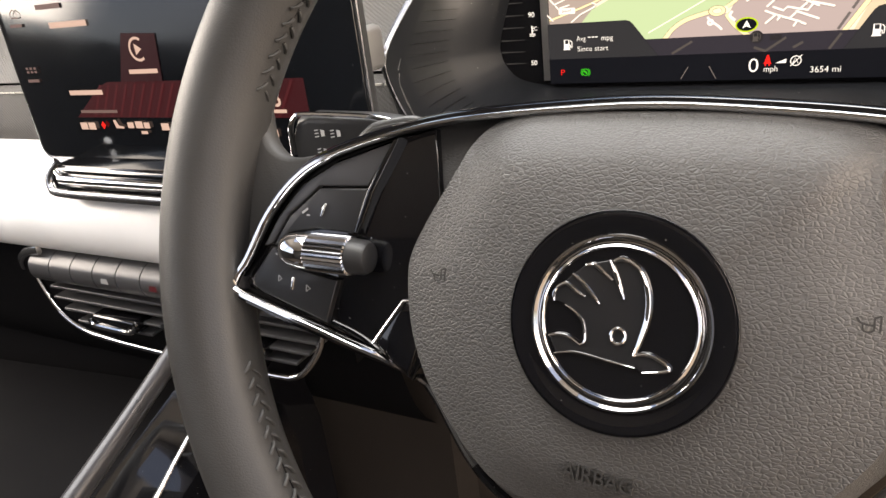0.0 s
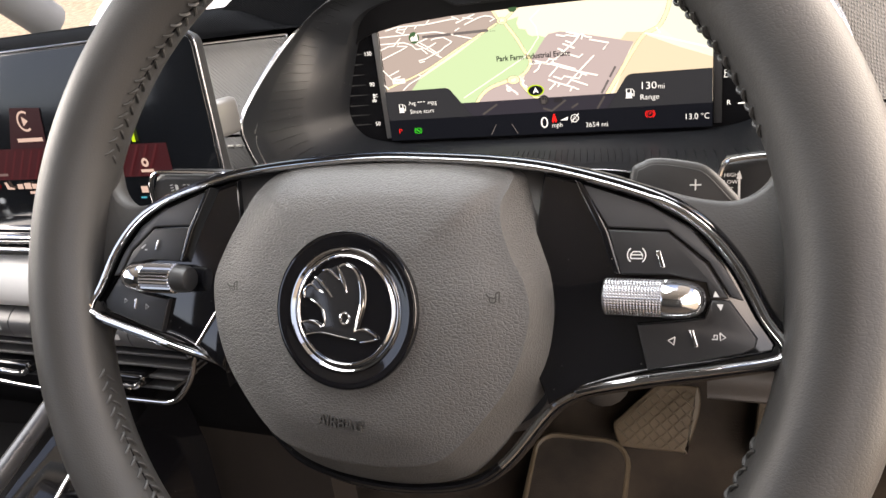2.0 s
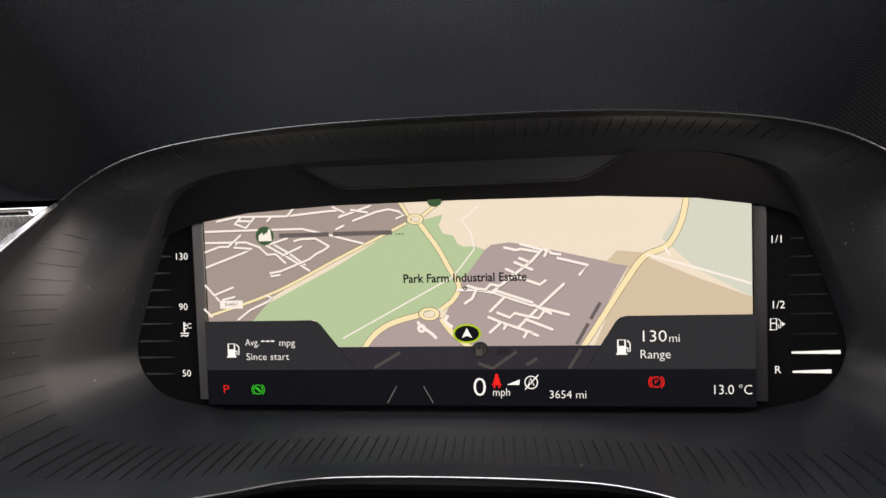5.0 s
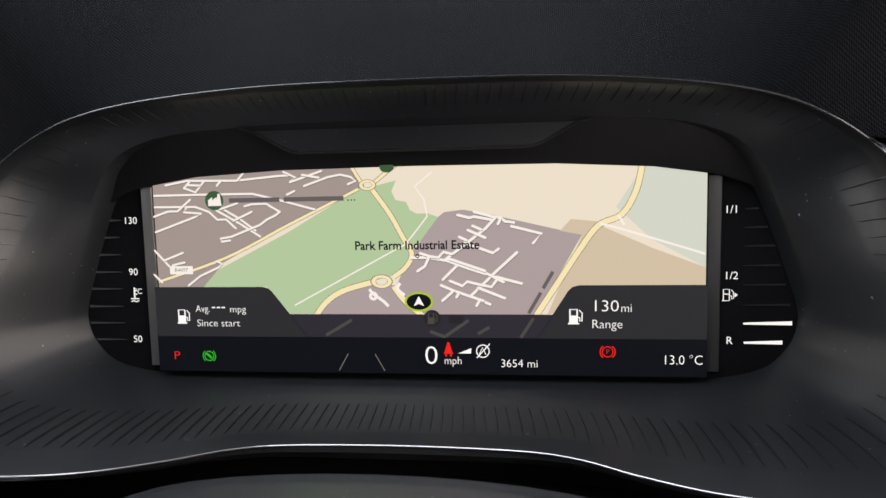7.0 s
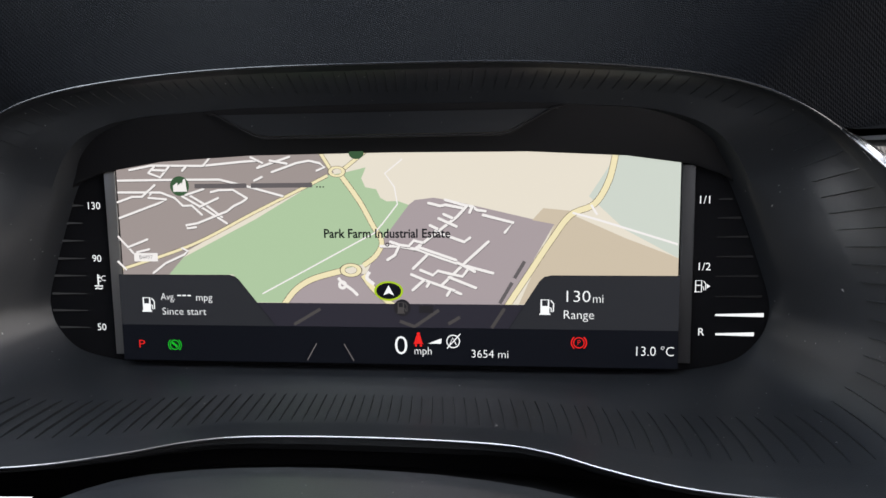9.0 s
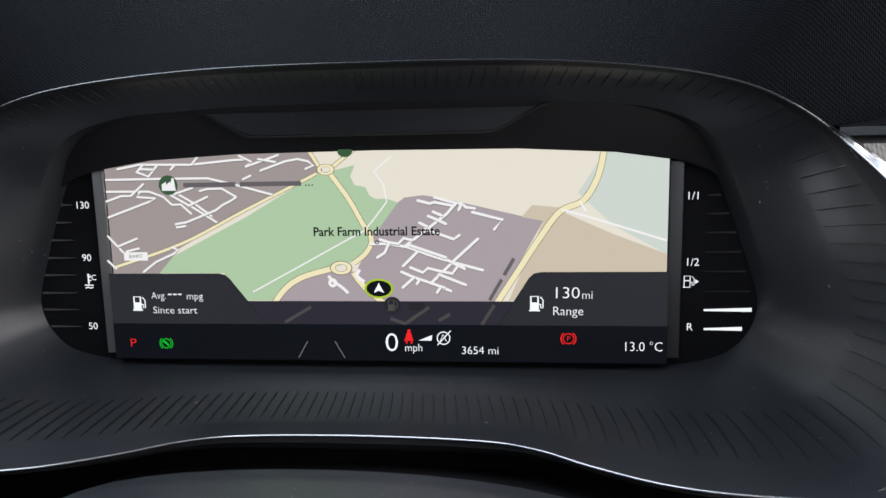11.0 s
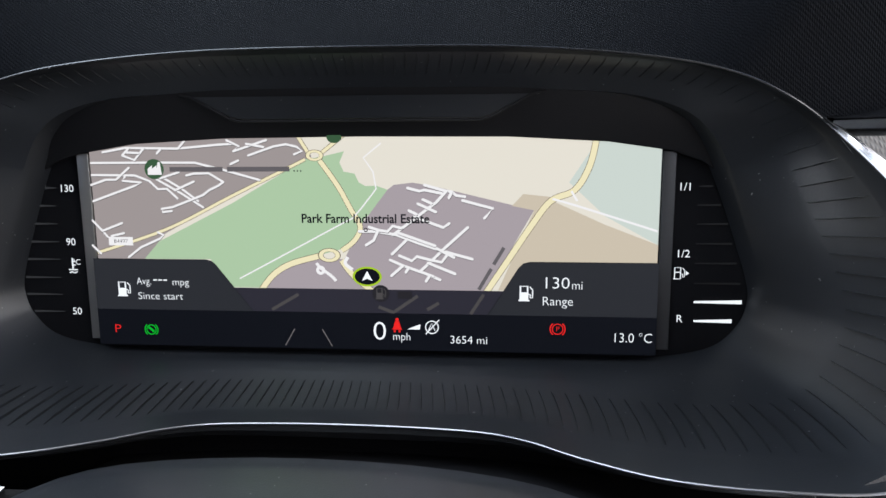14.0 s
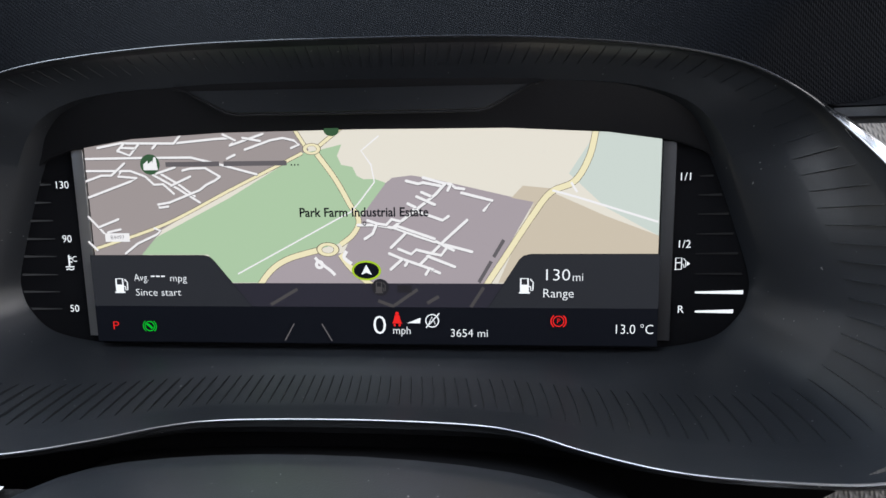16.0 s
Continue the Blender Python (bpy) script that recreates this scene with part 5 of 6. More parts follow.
# dark underside of the dashboard
part("lower_panel", extrude_x(spline([(-0.170, 0.876), (-0.150, 0.866), (-0.13, 0.80), (-0.10, 0.72), (-0.02, 0.66), (0.10, 0.64)], 4), -0.86, -0.20, 6), BLACK_VOID, dash, "black lower panel")
part("lower_panel", extrude_x(spline([(-0.128, 0.908), (-0.148, 0.898), (-0.154, 0.880), (-0.152, 0.852)], 4), 0.122, 0.46, 6), PLASTIC_WARM, dash, "grey-brown knee panel right of the column")
part("lower_panel", extrude_x(spline([(-0.146, 0.846), (-0.156, 0.842), (-0.156, 0.832), (-0.150, 0.824), (-0.09, 0.800), (0.0, 0.785), (0.08, 0.78)], 4), 0.124, 0.46, 6), PLASTIC_WARM, dash, "grey-brown lower edge of the knee panel")
part("knee_panel", extrude_x(spline([(-0.098, 0.9225), (-0.108, 0.916), (-0.128, 0.898), (-0.142, 0.872)], 4), 0.083, 0.128, 4), PLASTIC_WARM, dash, "grained grey-brown panel beside the column")
part("knee_panel", extrude_x(spline([(-0.10, 0.93), (-0.11, 0.88), (-0.10, 0.845), (-0.02, 0.805), (0.12, 0.79)], 4), -0.21, 0.11, 6), PLASTIC_GRAIN, dash, "black panel under the column")
bm = bmesh.new()
box(bm, -0.86, -0.335, -0.085, -0.05, 0.36, 0.80)
part("console_back", bm, BLACK_VOID, dash, "dark panel below the vents")
bm = bmesh.new()
box(bm, -0.335, -0.19, -0.085, -0.05, 0.36, 0.80)
part("console_back", bm, CONSOLE_BROWN, dash, "grained brown panel beside the column")

# tray with chrome edge under the centre screen
bm = bmesh.new()
box(bm, -0.424, -0.200, -0.181, -0.120, 0.914, 0.936, 0.004)
part("screen_foot", bm, GLOSS_BLACK, dash, "gloss black foot under the centre screen")
path = spline([(-0.414, -0.178, 0.9385), (-0.423, -0.181, 0.9290), (-0.4225, -0.183, 0.9210), (-0.410, -0.184, 0.9178), (-0.32, -0.185, 0.9180), (-0.21, -0.185, 0.9180)], 6)
bm = bmesh.new()
sweep(bm, path, lambda i: oval(0.0032, 0.0022, 10), (0, -1, 0))
part("foot_chrome", bm, SATIN_CHROME, dash, "chrome frame of the screen foot")
bm = bmesh.new()
sweep(bm, spline([(-0.414, -0.181, 0.9318), (-0.407, -0.183, 0.9285), (-0.39, -0.184, 0.9276), (-0.21, -0.184, 0.9276)], 5), lambda i: oval(0.0027, 0.0022, 10), (0, -1, 0))
part("foot_chrome", bm, CHROME, dash, "chrome bar in the screen foot")

# ---------------------------------------------------------------- centre vents and key row
vents = thing("centre_vents", (-0.35, -0.17, 0.84), "black centre air vents with chrome frame and key row", "air vent")
bm = bmesh.new()
box(bm, -0.490, -0.215, -0.150, -0.10, 0.796, 0.870)
part("housing", bm, BLACK_VOID, vents)
KEY_W = 0.0243
for k in range(11):
    x0 = -0.4775 + k * KEY_W
    bm = bmesh.new()
    prof = spline([(-0.168, 0.8685), (-0.178, 0.8668), (-0.186, 0.860), (-0.187, 0.851), (-0.183, 0.8445), (-0.176, 0.842)], 4)
    prof2 = prof + [(-0.150, 0.842), (-0.150, 0.8685)]
    loft(bm, [[(x, y, z) for y, z in prof2] for x in (x0, x0 + KEY_W - 0.0010)], True, True, True)
    kp = part("key", bm, KEY_GREY, vents, "satin grey push key")
    if k in (3, 5, 6, 8):
        c = x0 + KEY_W / 2
        q = [[(c - 0.004, 0.8525), (c + 0.004, 0.8525), (c + 0.003, 0.8565), (c - 0.003, 0.8565)]]
        part("key_mark", flat(q, lambda u, v, n: (u, -0.1880 + abs(v - 0.853) * 0.15, v), 0), TAB_STRIPE if k == 5 else PRINT_GREY, kp, "", smooth=False)
frame_path = spline([(-0.500, -0.170, 0.838), (-0.484, -0.176, 0.826), (-0.468, -0.179, 0.812), (-0.446, -0.181, 0.8035), (-0.4167, -0.182, 0.8005), (-0.353, -0.182, 0.7982), (-0.262, -0.181, 0.7982), (-0.243, -0.180, 0.7995), (-0.233, -0.179, 0.806), (-0.2215, -0.178, 0.820), (-0.2145, -0.177, 0.835), (-0.2130, -0.176, 0.839)], 5)
bm = bmesh.new()
sweep(bm, frame_path, lambda i: oval(0.0022 if 8 < i < 48 else 0.0017, 0.0022, 10), (0, -1, 0))
part("chrome_frame", bm, CHROME, vents, "chrome frame round the vents")
bm = bmesh.new()
sweep(bm, spline([(-0.516, -0.170, 0.845), (-0.500, -0.178, 0.857), (-0.484, -0.182, 0.8655), (-0.462, -0.184, 0.8705)], 5), lambda i: oval(0.0034, 0.0020, 10), (0, -1, 0))
part("key_chrome", bm, CHROME, vents, "chrome end of the key row")
for dx in (0.0, 0.0062):
    bm = bmesh.new()
    sweep(bm, [(-0.2215 + dx, -0.184, 0.8625), (-0.2165 + dx, -0.186, 0.852), (-0.2118 + dx, -0.182, 0.8405)], lambda i: oval(0.0020, 0.0014, 10), (0, -1, 0))
    part("key_chrome", bm, CHROME, vents, "chrome end of the key row")
for x0, x1 in ((-0.474, -0.352), (-0.340, -0.220)):
    for k in range(4):
        z = 0.8075 + k * 0.0092
        ins = 0.020 if k == 0 else 0.008 if k == 1 else 0.0
        bm = bmesh.new()
        box(bm, x0 + ins, x1 - ins, -0.179, -0.152, z, z + 0.0024, 0.0009)
        part("slat", bm, KEY_GREY, vents)
    bm = bmesh.new()
    c = -0.401 if x0 < -0.4 else -0.284
    box(bm, c - 0.024, c + 0.024, -0.186, -0.168, 0.8125, 0.8225, 0.003)
    tab = part("tab", bm, GLOSS_BLACK, vents, "vent slider tab")
    bm = bmesh.new()
    sweep(bm, spline([(c - 0.0245, -0.1862, 0.8190), (c - 0.023, -0.1868, 0.8150), (c - 0.017, -0.187, 0.8138), (c + 0.013, -0.187, 0.8132), (c + 0.020, -0.1868, 0.8150), (c + 0.0235, -0.1862, 0.8185)], 4), lambda i: oval(0.0019, 0.0016, 8), (0, -1, 0))
    part("tab_chrome", bm, CHROME, tab)
bm = bmesh.new()
box(bm, -0.3515, -0.3405, -0.180, -0.152, 0.801, 0.842, 0.001)
part("divider", bm, SATIN_BLACK, vents)

# ---------------------------------------------------------------- centre touch screen
tablet = thing("touch_screen", (-0.317, -0.150, 0.935), "large black glass centre touch screen showing dark red menu", "touch screen")
TX0, TX1, TZ0, TZ1, TY = -0.457, -0.168, 0.934, 1.0535, -0.158


def tab_at(u, v, n):
    return Vector((float(u), TY - float(n), float(v)))


def rounded(x0, x1, z0, z1, r, n=5):
    out = []
    for cx, cz, a0 in ((x1 - r, z1 - r, 0), (x0 + r, z1 - r, 90), (x0 + r, z0 + r, 180), (x1 - r, z0 + r, 270)):
        for k in range(n + 1):
            a = radians(a0 + 90 * k / n)
            out.append((cx + r * math.cos(a), cz + r * math.sin(a)))
    return out


bm = bmesh.new()
o = rounded(TX0, TX1, TZ0, TZ1, 0.009)
loft(bm, [[tab_at(u, v, -0.016) for u, v in inset(o, 0.012)], [tab_at(u, v, -0.011) for u, v in inset(o, 0.002)], [tab_at(u, v, -0.006) for u, v in o], [tab_at(u, v, -0.0005) for u, v in o]], True, True, True)
part("housing", bm, SATIN_BLACK, tablet)
bm = bmesh.new()
slab(bm, inset(o, 0.0012), -0.001, 0.0004, tab_at, 0.0006)
glass = part("glass", bm, TABLET_GLASS, tablet, "glossy black glass")
part("edge_line", tube([tab_at(u, v, -0.0012) for u, v in o], 0.0011, (0, -1, 0), 8, None, True), EDGE_DARK, tablet, "thin dark metal edge")
bm = bmesh.new()
box(bm, -0.198, -0.189, -0.130, -0.100, 0.980, 1.006, 0.0042)
part("mount", bm, GAUGE_STRIP, tablet, "pale mount behind the screen")
TL = [0.0005]


def tink(polys, mat, name="menu_shape", label=""):
    TL[0] += 0.00003
    return part(name, flat(polys, tab_at, TL[0]), mat, glass, label, smooth=False)


def rect(x0, x1, z0, z1):
    return [(x0, z0), (x1, z0), (x1, z1), (x0, z1)]


tink([[(-0.4055, 0.9640), (-0.2080, 0.9640), (-0.2080, 0.9862), (-0.3660, 0.9872), (-0.3760, 0.9840)]], TAB_RED, "menu_field", "dark red menu field")
for k in range(22):
    x = -0.388 + k * 0.0083
    if x + 0.0155 < -0.2085:
        tink([[(x, 0.9645), (x + 0.0020, 0.9645), (x + 0.0155, 0.9855), (x + 0.0135, 0.9855)]], TAB_STRIPE, "menu_stripe")
tink([[(-0.3520, 0.9872), (-0.3150, 0.9868), (-0.3112, 1.0150), (-0.3400, 1.0165)]], TAB_DUSK, "menu_tile")
tink(ring_polys(-0.3290, 1.0065, 0.0058, 0.0074, 55, 305, 24), TAB_TEXT, "phone_sign", "round white phone link sign")
tink([[(-0.3312, 1.0030), (-0.3312, 1.0100), (-0.3255, 1.0065)]], TAB_TEXT, "phone_sign")
# captions too small to read, as bars
for x0, x1, z0, z1, m in ((-0.3417, -0.3166, 0.9918, 0.9945, TAB_TEXT), (-0.4040, -0.3680, 1.0225, 1.0262, TAB_TEXT), (-0.4050, -0.3721, 0.9793, 0.9824, TAB_TEXT), (-0.3993, -0.3632, 0.9672, 0.9692, TAB_GREY),
                          (-0.4123, -0.3880, 1.0346, 1.0376, TAB_GREY), (-0.4441, -0.4315, 1.0250, 1.0270, TAB_GREY), (-0.4443, -0.4324, 0.9886, 0.9906, TAB_GREY)):
    tink([rect(x0, x1, z0, z1)], m, "caption_bar", "pale caption bar")
tink(stroke([(-0.4400, 1.0310), (-0.4400, 1.0338), (-0.4365, 1.0362), (-0.4330, 1.0338), (-0.4330, 1.0310), (-0.4400, 1.0310)], 0.0008), TAB_GREY, "home_sign")
for k in range(6):
    x, z = -0.4425 + 0.0042 * (k % 3), 0.9948 + 0.0024 * (k // 3)
    tink([rect(x, x + 0.0026, z, z + 0.0015)], TAB_GREY, "menu_dot")
for x0, x1, z0, z1 in ((-0.4035, -0.3965, 0.9560, 0.9608), (-0.3955, -0.3885, 0.9560, 0.9608), (-0.3568, -0.3510, 0.9573, 0.9611), (-0.3493, -0.3425, 0.9573, 0.9618), (-0.3415, -0.3362, 0.9573, 0.9611), (-0.3455, -0.3396, 0.9535, 0.9555), (-0.3258, -0.3190, 0.9562, 0.9607), (-0.2380, -0.2320, 0.9530, 0.9575)):
    tink([rect(x0, x1, z0, z1)], TAB_TEXT, "climate_mark", "pale climate mark")
tink([[(-0.3695, 0.9625), (-0.3670, 0.9628), (-0.3650, 0.9590), (-0.3605, 0.9582), (-0.3605, 0.9570), (-0.3680, 0.9572)]], TAB_TEXT, "climate_mark", "pale seat mark")
tink([[(-0.3800, 0.9618), (-0.3778, 0.9592), (-0.3800, 0.9564), (-0.3822, 0.9592)]], LAMP_RED, "climate_mark", "red climate mark")
tink([rect(-0.2400, -0.2350, 0.9490, 0.9502)], TAB_CYAN, "climate_mark")
tink([rect(-0.2345, -0.2315, 0.988, 1.004)], LAMP_LIME, "level_bar", "short lime level bar")
tink(ring_polys(-0.2285, 0.9738, 0.0013, 0.0031, n=14), TAB_TEXT, "settings_sign")
tink([rect(-0.2335, -0.2225, 0.9672, 0.9692)], TAB_TEXT, "caption_bar", "pale caption bar")

# ---------------------------------------------------------------- column, stalks
column = thing("steering_column", (0, -0.15, 0.90), "satin black steering column shroud", "steering column")
bm = bmesh.new()
rings = []
for y, hw, zt, zb in ((-0.238, 0.058, 0.918, 0.850), (-0.228, 0.070, 0.929, 0.842), (-0.19, 0.083, 0.9430, 0.830), (-0.15, 0.092, 0.9495, 0.824), (-0.1345, 0.094, 0.9505, 0.823), (-0.1335, 0.0928, 0.9495, 0.824), (-0.110, 0.095, 0.9500, 0.822), (-0.096, 0.093, 0.9470, 0.822), (-0.088, 0.088, 0.940, 0.83)):
    ring = []
    for k in range(40):
        a = 2 * math.pi * k / 40
        c, s = math.cos(a), math.sin(a)
        x = hw * c
        zc, zh = (zt + zb) / 2, (zt - zb) / 2
        up = max(0.0, s) ** 0.32 - max(0.0, s) if s > 0 else 0.0
        ring.append((x * (1.10 if s > 0 else 1.0), y, zc - 0.005 + zh * (s + up)))
    rings.append(ring)
loft(bm, rings, True, True, True)
part("shroud", bm, BEZEL_BLACK, column, "smooth dark shroud")


def stalk(sx):
    st = thing("column_stalk", (sx * 0.15, -0.2, 0.96), "black column stalk with " + ("wiper" if sx > 0 else "lamp") + " symbols and chrome edge", "stalk", "column stalks")
    bm = bmesh.new()
    secs = []
    for x, z0, z1, yy in ((0.070, 0.912, 0.930, -0.170), (0.105, 0.922, 0.944, -0.184), (0.1275, 0.930, 0.958, -0.192), (0.1300, 0.931, 0.968, -0.194), (0.1325, 0.931, 0.9722, -0.195), (0.145, 0.932, 0.9742, -0.197), (0.180, 0.934, 0.9752, -0.197), (0.187, 0.937, 0.9732, -0.197), (0.1905, 0.944, 0.967, -0.197)):
        o = rounded(-0.007, 0.007, z0, z1, 0.0045)
        secs.append([(sx * x, yy + 0.008 + u, v) for u, v in o])
    loft(bm, secs, True, True, True)
    part("lever", bm, SATIN_BLACK, st, "smooth black lever")
    bm = bmesh.new()
    edge = spline([(sx * 0.1298, -0.194, 0.966), (sx * 0.1318, -0.1945, 0.9715), (sx * 0.137, -0.196, 0.9738), (sx * 0.150, -0.197, 0.9752), (sx * 0.180, -0.197, 0.9760), (sx * 0.1875, -0.197, 0.9738), (sx * 0.1912, -0.197, 0.967), (sx * 0.1918, -0.197, 0.955)], 5)
    sweep(bm, edge, lambda i: oval(0.0012, 0.0016, 8), (0, -1, 0))
    part("chrome_edge", bm, CHROME, st, "chrome edge")

    def f(u, v, n):
        return (sx * u, -0.1965 - n, v)

    if sx > 0:
        for k, txt in enumerate(("HIGH", "LOW", "INT")):
            part("lettering", letters(txt, 0.0024, f, 0.1316, 0.9668 - 0.0032 * k, 0.0005, "LEFT"), PRINT_WHITE, st, smooth=False)
        q = stroke([(0.1378, 0.953), (0.1378, 0.9650)], 0.0009) + [[(0.1366, 0.9650), (0.1390, 0.9650), (0.1378, 0.9688)]]
        part("printed_mark", flat(q, f, 0.0005), PRINT_WHITE, st, "white printed arrow", smooth=False)
    else:
        for u, v in ((0.1735, 0.9665), (0.1640, 0.9665), (0.1735, 0.9570)):
            q = [[(u - 0.0030, v - 0.0014), (u - 0.0008, v - 0.0018), (u - 0.0008, v + 0.0018), (u - 0.0030, v + 0.0014)]]
            for d in (-0.0016, 0.0, 0.0016):
                q += stroke([(u + 0.0006, v + d), (u + 0.0030, v + d - 0.0004)], 0.0005)
            part("printed_mark", flat(q, f, 0.0005), PRINT_WHITE, st, "white printed lamp symbol", smooth=False)


stalk(-1)
stalk(1)

# ---------------------------------------------------------------- right air vent beside the hood
rv = thing("side_vent", (0.32, -0.02, 1.0), "black side air vent with bright edges", "air vent")
for k in range(3):
    path = spline([(0.196, -0.020 - 0.004 * k, 1.0335 - 0.006 * k), (0.225, -0.024, 1.0325 - 0.007 * k), (0.30, -0.03, 1.026 - 0.009 * k), (0.42, -0.03, 1.018 - 0.010 * k)], 5)
    part("vane", tube(path, 0.0016, (0, -1, 0), 8), SATIN_CHROME if k == 1 else GLOSS_BLACK, rv)

# ---------------------------------------------------------------- centre console
console = thing("centre_console", (-0.40, -0.35, 0.60), "black centre console with satin side rail", "centre console")
bm = bmesh.new()
sweep(bm, spline([(-0.340, -0.150, 0.828), (-0.338, -0.205, 0.800), (-0.333, -0.290, 0.766), (-0.330, -0.40, 0.726), (-0.328, -0.60, 0.70)], 5), lambda i: oval(0.0058, 0.008, 12), (0, 0, 1))
part("rail", bm, material("satin grey rail", (0.075, 0.075, 0.08), 0.32, metal=0.5, vary=0.06), console, "satin dark grey rail")
bm = bmesh.new()
sweep(bm, spline([(-0.318, -0.160, 0.79), (-0.312, -0.22, 0.762), (-0.306, -0.32, 0.722), (-0.304, -0.60, 0.66)], 5), lambda i: oval(0.0016, 0.0016, 8), (0, 0, 1))
part("chrome_line", bm, SATIN_CHROME, console)
bm = bmesh.new()
loft(bm, [[(-0.335, y, z), (-0.300, y, z - 0.03), (-0.285, y, z - 0.10), (-0.285, y, 0.42)] for y, z in ((-0.12, 0.815), (-0.20, 0.785), (-0.32, 0.74), (-0.60, 0.69))], False)
part("side_wall", bm, GLOSS_BLACK, console, "dark glossy console flank")
bm = bmesh.new()
loft(bm, [[(-0.335, y, z), (-0.345, y, z - 0.08), (-0.52, y, z - 0.10), (-0.86, y, z - 0.13)] for y, z in ((-0.10, 0.790), (-0.20, 0.785), (-0.32, 0.74), (-0.60, 0.69))], False)
part("tray", bm, BLACK_VOID, console, "dark open tray")

# ---------------------------------------------------------------- footwell
carpet_prof = spline([(0.80, 0.90), (0.60, 0.72), (0.50, 0.62), (0.34, 0.47), (0.24, 0.40), (0.10, 0.37), (-0.9, 0.36), (-1.9, 0.36)], 5)
solid("floor", extrude_x(carpet_prof, -1.36, 0.52, 8), CARPET, "worn brown-black carpet in the footwell", "floor", "structure")
mat_t = thing("floor_mat", (0.02, 0.20, 0.42), "dark carpet floor mat with pale bound edge", "mat")


def mat_at(u, v, n):
    return (u, 0.05 + v * 0.62 - n * 0.6, 0.374 + v * 0.24 * max(0.0, 1) + n * 0.8 + max(0, v - 0.25) * 0.45)


o = rounded(-0.10, 0.02, -0.30, 0.33, 0.03)
bm = bmesh.new()
slab(bm, o, 0.0, 0.008, mat_at, 0.002)
part("mat_surface", bm, CARPET, mat_t)
part("bound_edge", tube([mat_at(u, v, 0.008) for u, v in o], 0.0035, (0, 0, 1), 6, None, True), PEDAL_RUBBER, mat_t, "pale bound edge")


def inside(poly, u, v):
    """Whether a point lies well within a closed outline."""
    p = inset(poly, 0.003)
    odd = False
    for i in range(len(p)):
        a, b = p[i - 1], p[i]
        if (a[1] > v) != (b[1] > v) and u < a[0] + (v - a[1]) / (b[1] - a[1]) * (b[0] - a[0]):
            odd = not odd
    return odd


def pedal(name, cx, cz, w, h, y, tilt, outline, label):
    pd = thing(name, (cx, y, cz), label, "pedal", "pedals")
    up = Vector((0, math.sin(tilt), math.cos(tilt)))
    outv = Vector((0, -math.cos(tilt), math.sin(tilt)))

    def at(u, v, n):
        return Vector((cx, y, cz)) + Vector((u, 0, 0)) + up * v + outv * n

    o = spline([(u * w, v * h) for u, v in outline], 4, True)
    bm = bmesh.new()
    slab(bm, o, -0.010, 0.004, at, 0.003)
    pad = part("pad", bm, PEDAL_RUBBER, pd, "worn tan-grey rubber pad")
    bm = bmesh.new()
    for s in (-1, 1):
        for k in range(-5, 6):
            c = k * 0.016
            pts = []
            for t in np.linspace(-1, 1, 41):
                u, v = c / 1.0 + t * 0.075, s * (t * 0.075)
                if inside(o, u, v):
                    pts.append(at(u, v, 0.0045))
            if len(pts) > 2:
                sweep(bm, [pts[0], pts[-1]], lambda i: oval(0.0012, 0.0014, 5), outv)
    part("tread", bm, PEDAL_RUBBER, pad, "crossed tread ridges", kind="stuff")
    bm = bmesh.new()
    sweep(bm, [at(0, h * 0.3, -0.008), at(-0.01, h * 0.5 + 0.06, -0.03), at(-0.02, h * 0.5 + 0.16, 0.0)], lambda i: oval(0.008, 0.010, 8), (1, 0, 0))
    part("arm", bm, BLACK_VOID, pd)


pedal("brake_pedal", 0.046, 0.505, 0.104, 0.088, 0.30, radians(28), [(-0.50, -0.16), (-0.40, -0.02), (-0.02, 0.44), (0.06, 0.48), (0.46, 0.50), (0.52, 0.44), (0.53, 0.14), (0.40, -0.42), (0.34, -0.47), (-0.34, -0.48), (-0.44, -0.42)], "wide brake pedal with crosshatched rubber pad")
pedal("accelerator_pedal", 0.1875, 0.508, 0.050, 0.104, 0.30, radians(28), [(-0.32, 0.40), (-0.26, 0.48), (0.40, 0.48), (0.50, 0.42), (0.34, -0.44), (0.24, -0.50), (-0.38, -0.42), (-0.48, -0.34)], "narrow accelerator pedal with crosshatched rubber pad")
# low column joint seen past the hub
bm = bmesh.new()
jp = spline([(0.030, -0.10, 0.850), (0.033, -0.04, 0.785), (0.036, 0.0, 0.742), (0.037, 0.010, 0.731), (0.037, 0.014, 0.727)], 4)
sweep(bm, jp, lambda i: oval(0.022 * (1 if i < 12 else max(0.15, 1 - ((i - 12) / 4) ** 2 * 0.85)), 0.022 * (1 if i < 12 else max(0.15, 1 - ((i - 12) / 4) ** 2 * 0.85)), 18), (1, 0, 0))
part("joint_cover", bm, PLASTIC_WARM, column, "grey rounded joint cover")

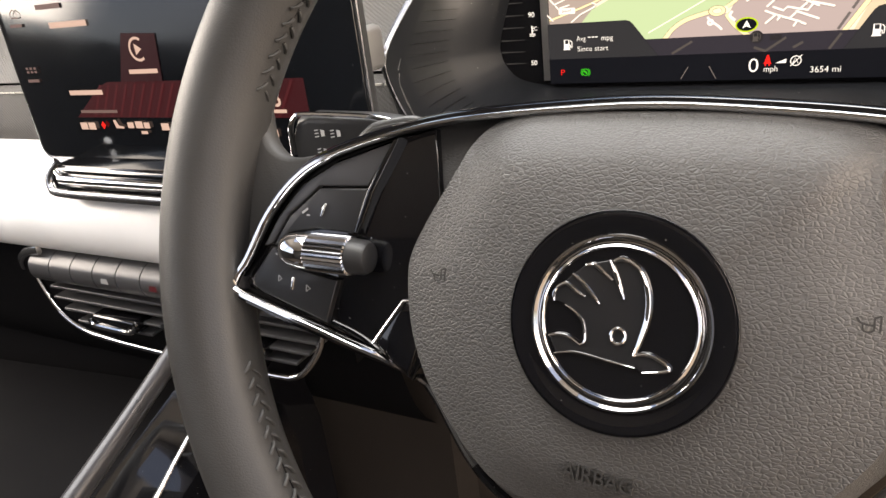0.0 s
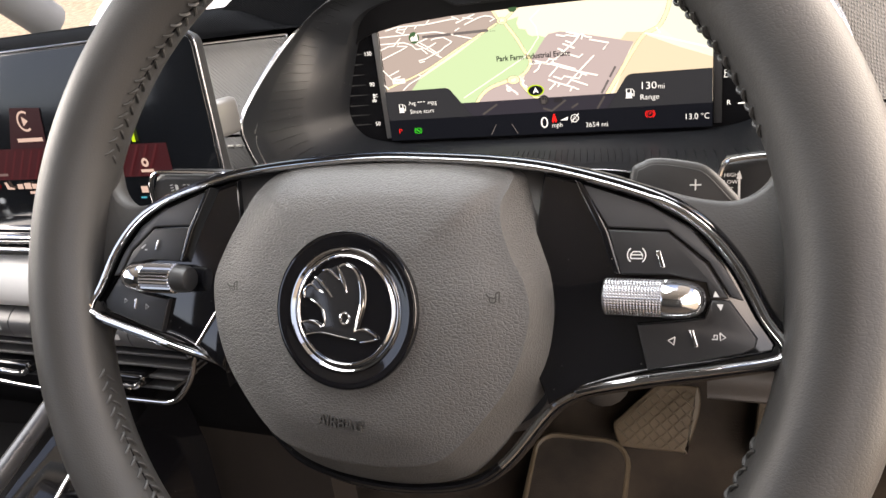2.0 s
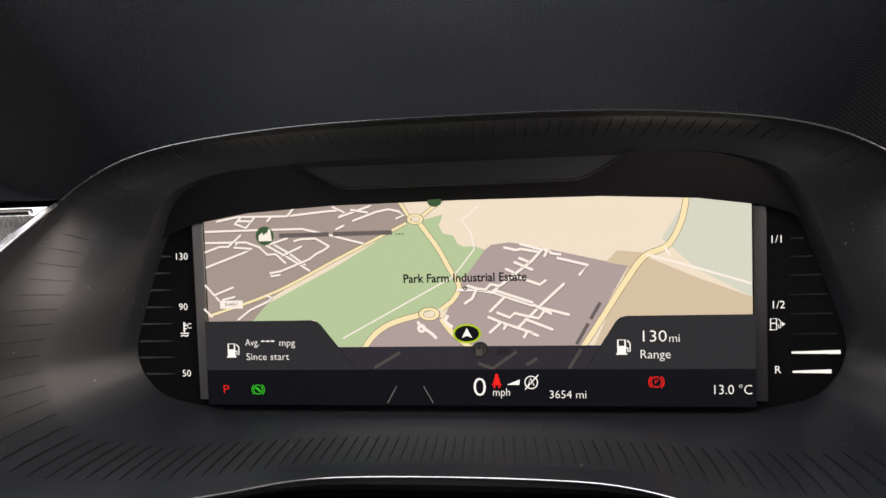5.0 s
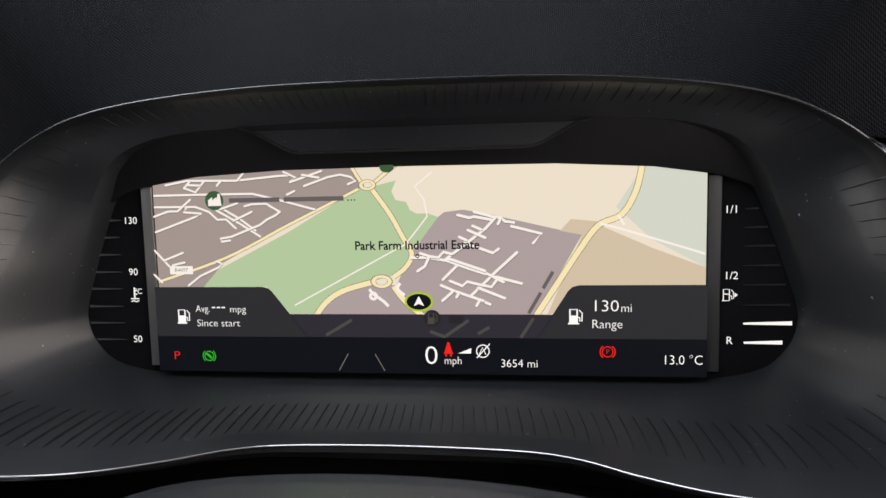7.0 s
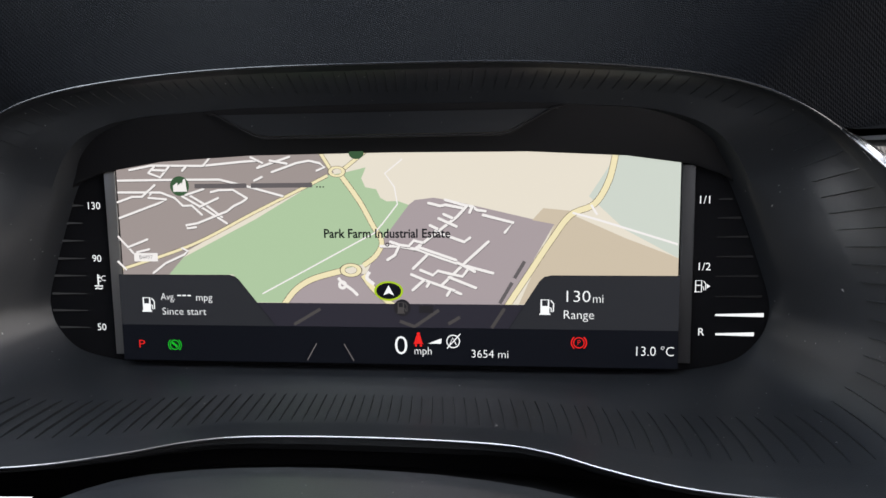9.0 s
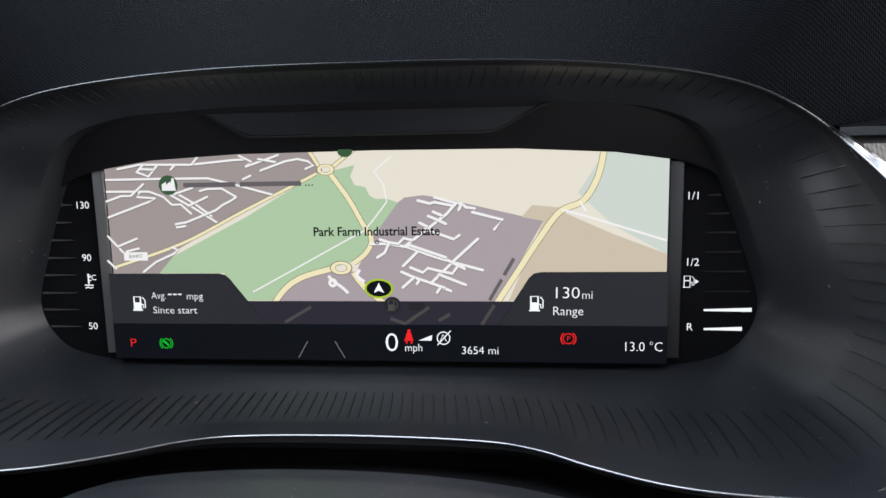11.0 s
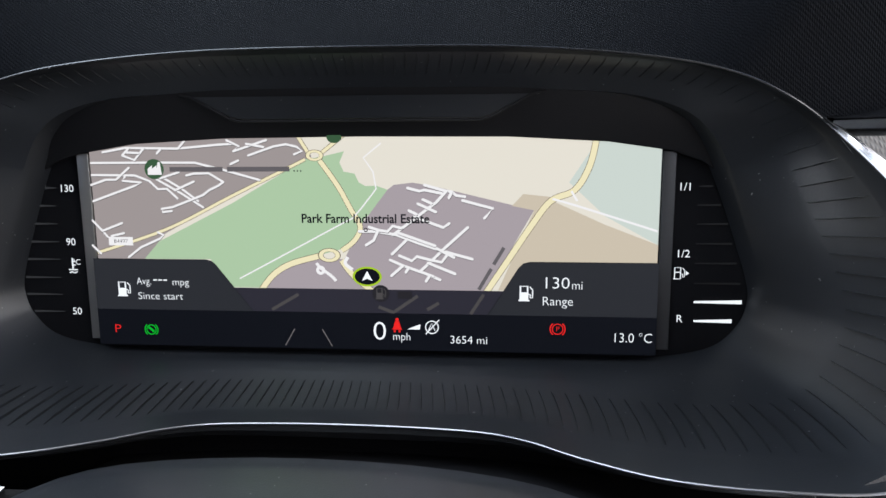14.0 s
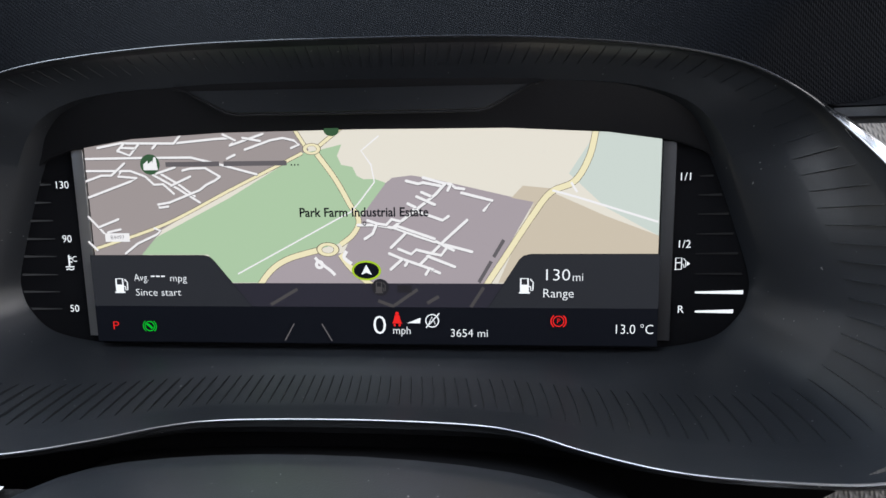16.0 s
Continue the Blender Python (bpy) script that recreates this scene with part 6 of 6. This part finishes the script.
# ---------------------------------------------------------------- cabin shell
# the roof opening and its pane are added, unseen, for the fill light
bm = bmesh.new()
for x0, x1, y0, y1 in ((-1.32, -0.78, -1.92, 0.02), (0.18, 0.44, -1.92, 0.02), (-0.78, 0.18, -1.92, -0.50), (-0.78, 0.18, 0.0, 0.02)):
    box(bm, x0, x1, y0, y1, 1.66, 1.70)
solid("ceiling", bm, HEADLINER, "dark grey headliner of the cabin round an added light opening", "ceiling", "structure", False)
bm = bmesh.new()
box(bm, -0.78, 0.18, -0.50, 0.0, 1.690, 1.694)
added_roof_pane = solid("window_added", bm, GLASS, "clear pane in the added, unseen roof opening", "roof window", "structure", False)
added_roof_pane.visible_shadow = False
for x, nm in ((0.44, "pillar_right"), (-1.32, "pillar_left")):
    solid(nm, tube([(x, 0.75, 1.10), (x * 0.99, 0.35, 1.40), (x * 0.98, -0.02, 1.62)], 0.045, (1, 0, 0), 12), HEADLINER, "pale windscreen pillar", "pillar", "structure")
bm = bmesh.new()
loft(bm, [[(-1.30, 0.82, 1.11), (0.42, 0.82, 1.11)], [(-1.28, 0.02, 1.60), (0.40, 0.02, 1.60)]], False)
pane = solid("window_1", bm, GLASS, "clear raked windscreen", "windscreen", "structure", False)
pane.visible_shadow = False
# far door below its window, light-blocking rear wall, sill
bm = bmesh.new()
box(bm, -1.40, -1.33, -1.9, 0.6, 0.30, 1.06)
solid("wall_left", bm, PLASTIC_GRAIN, "dark door panel on the far side", "door", "structure")
# unseen, raised to the roof in place of a rear window to block light
bm = bmesh.new()
box(bm, -1.40, 0.50, -2.0, -1.9, 0.30, 1.70)
solid("wall_rear", bm, PLASTIC_GRAIN, "unseen dark wall that shuts out light from the rear", "wall", "structure")
bm = bmesh.new()
box(bm, 0.47, 0.60, -1.9, 0.6, 0.28, 0.46, 0.02)
solid("sill", bm, PLASTIC_WARM, "grey door sill", "sill", "structure")
bm = bmesh.new()
box(bm, 0.46, 0.50, -0.05, 0.8, 0.40, 1.06)
solid("wall_right", bm, PLASTIC_GRAIN, "dark panel beside the dashboard end", "wall", "structure")
bm = bmesh.new()
box(bm, -1.4, 0.5, 0.80, 0.84, 0.3, 1.045)
solid("bulkhead", bm, BLACK_VOID, "black bulkhead before the footwell", "wall", "structure")
bm = bmesh.new()
box(bm, -1.4, 0.5, 0.30, 0.796, 1.00, 1.040)
solid("scuttle", bm, BLACK_VOID, "black scuttle under the windscreen", "scuttle", "structure")

# ---------------------------------------------------------------- outside
bm = bmesh.new()
rings = []
for k in range(13):
    x = -1.35 + 1.85 * k / 12
    c = 1 - ((x + 0.43) / 1.1) ** 2 * 0.10
    rings.append([(x, y, 1.0 + (z - 1.0) * c) for y, z in spline([(0.85, 1.050), (0.92, 1.120), (1.12, 1.240), (1.35, 1.335), (1.60, 1.365), (1.80, 1.35), (1.92, 1.27), (1.97, 1.05)], 4)])
loft(bm, rings, False)
solid("bonnet", bm, WHITE_PAINT, "glossy white car bonnet", "bonnet")

g = bmesh.new()
LINES = (-1500, -300, -90, -60, -45, -36, -28, -20, -14, -8, 8, 14, 20, 28, 36, 45, 60, 90, 300, 1500)


def rise(x, y):
    """The yard lies level and climbs a low bank all round."""
    s = min(1.0, max(0.0, (math.hypot(x, y) - 15) / 28))
    return 2.1 * s * s * (3 - 2 * s)


loft(g, [[(x, y, rise(x, y)) for x in LINES] for y in LINES], False)
solid("ground", g, GRAVEL, "tan gravel ground", "ground", "structure", False, Matrix.Identity(4))


# ---------------------------------------------------------------- parked red car
def red_car():
    car = new("parked_car")
    car.matrix_world = pose(-29.4, 34.9, 2.08, 0, 0, 130)
    BASE[car.name] = Vector((0, 0, 0))
    tagged(car, "red hatchback parked on gravel", "car")
    prof = [(-2.0, 0.35), (-2.02, 0.62), (-1.85, 0.80), (-0.95, 0.92), (-0.35, 1.38), (0.9, 1.44), (1.65, 1.05), (1.95, 0.95), (2.02, 0.6), (2.0, 0.35)]
    bm = bmesh.new()
    rings = []
    for y, s in ((-0.86, 0.93), (-0.80, 1.0), (0.80, 1.0), (0.86, 0.93)):
        rings.append([(x * (0.97 + 0.03 * s), y * (1 - 0.16 * max(0, z - 0.9)), 0.35 + (z - 0.35) * s) for x, z in prof])
    loft(bm, rings, True, True, True)
    part("body", bm, RED_PAINT, car)
    bm = bmesh.new()
    loft(bm, [[(x, y, z) for x, z in ((-0.85, 0.96), (-0.32, 1.33), (0.85, 1.38), (1.45, 1.02))] for y in (-0.845, 0.845)], True, True, True)
    part("window_band", bm, TABLET_GLASS, car, "dark glass")
    for x in (-1.25, 1.25):
        for y in (-0.80, 0.80):
            bm = bmesh.new()
            rings = []
            for r, w in ((0.20, -0.09), (0.30, -0.10), (0.32, -0.07), (0.32, 0.07), (0.30, 0.10), (0.20, 0.09)):
                rings.append([(x + r * math.cos(2 * math.pi * k / 24), y + w, 0.32 + r * math.sin(2 * math.pi * k / 24)) for k in range(24)])
            loft(bm, rings, True, True, True)
            part("wheel", bm, TYRE, car)


red_car()
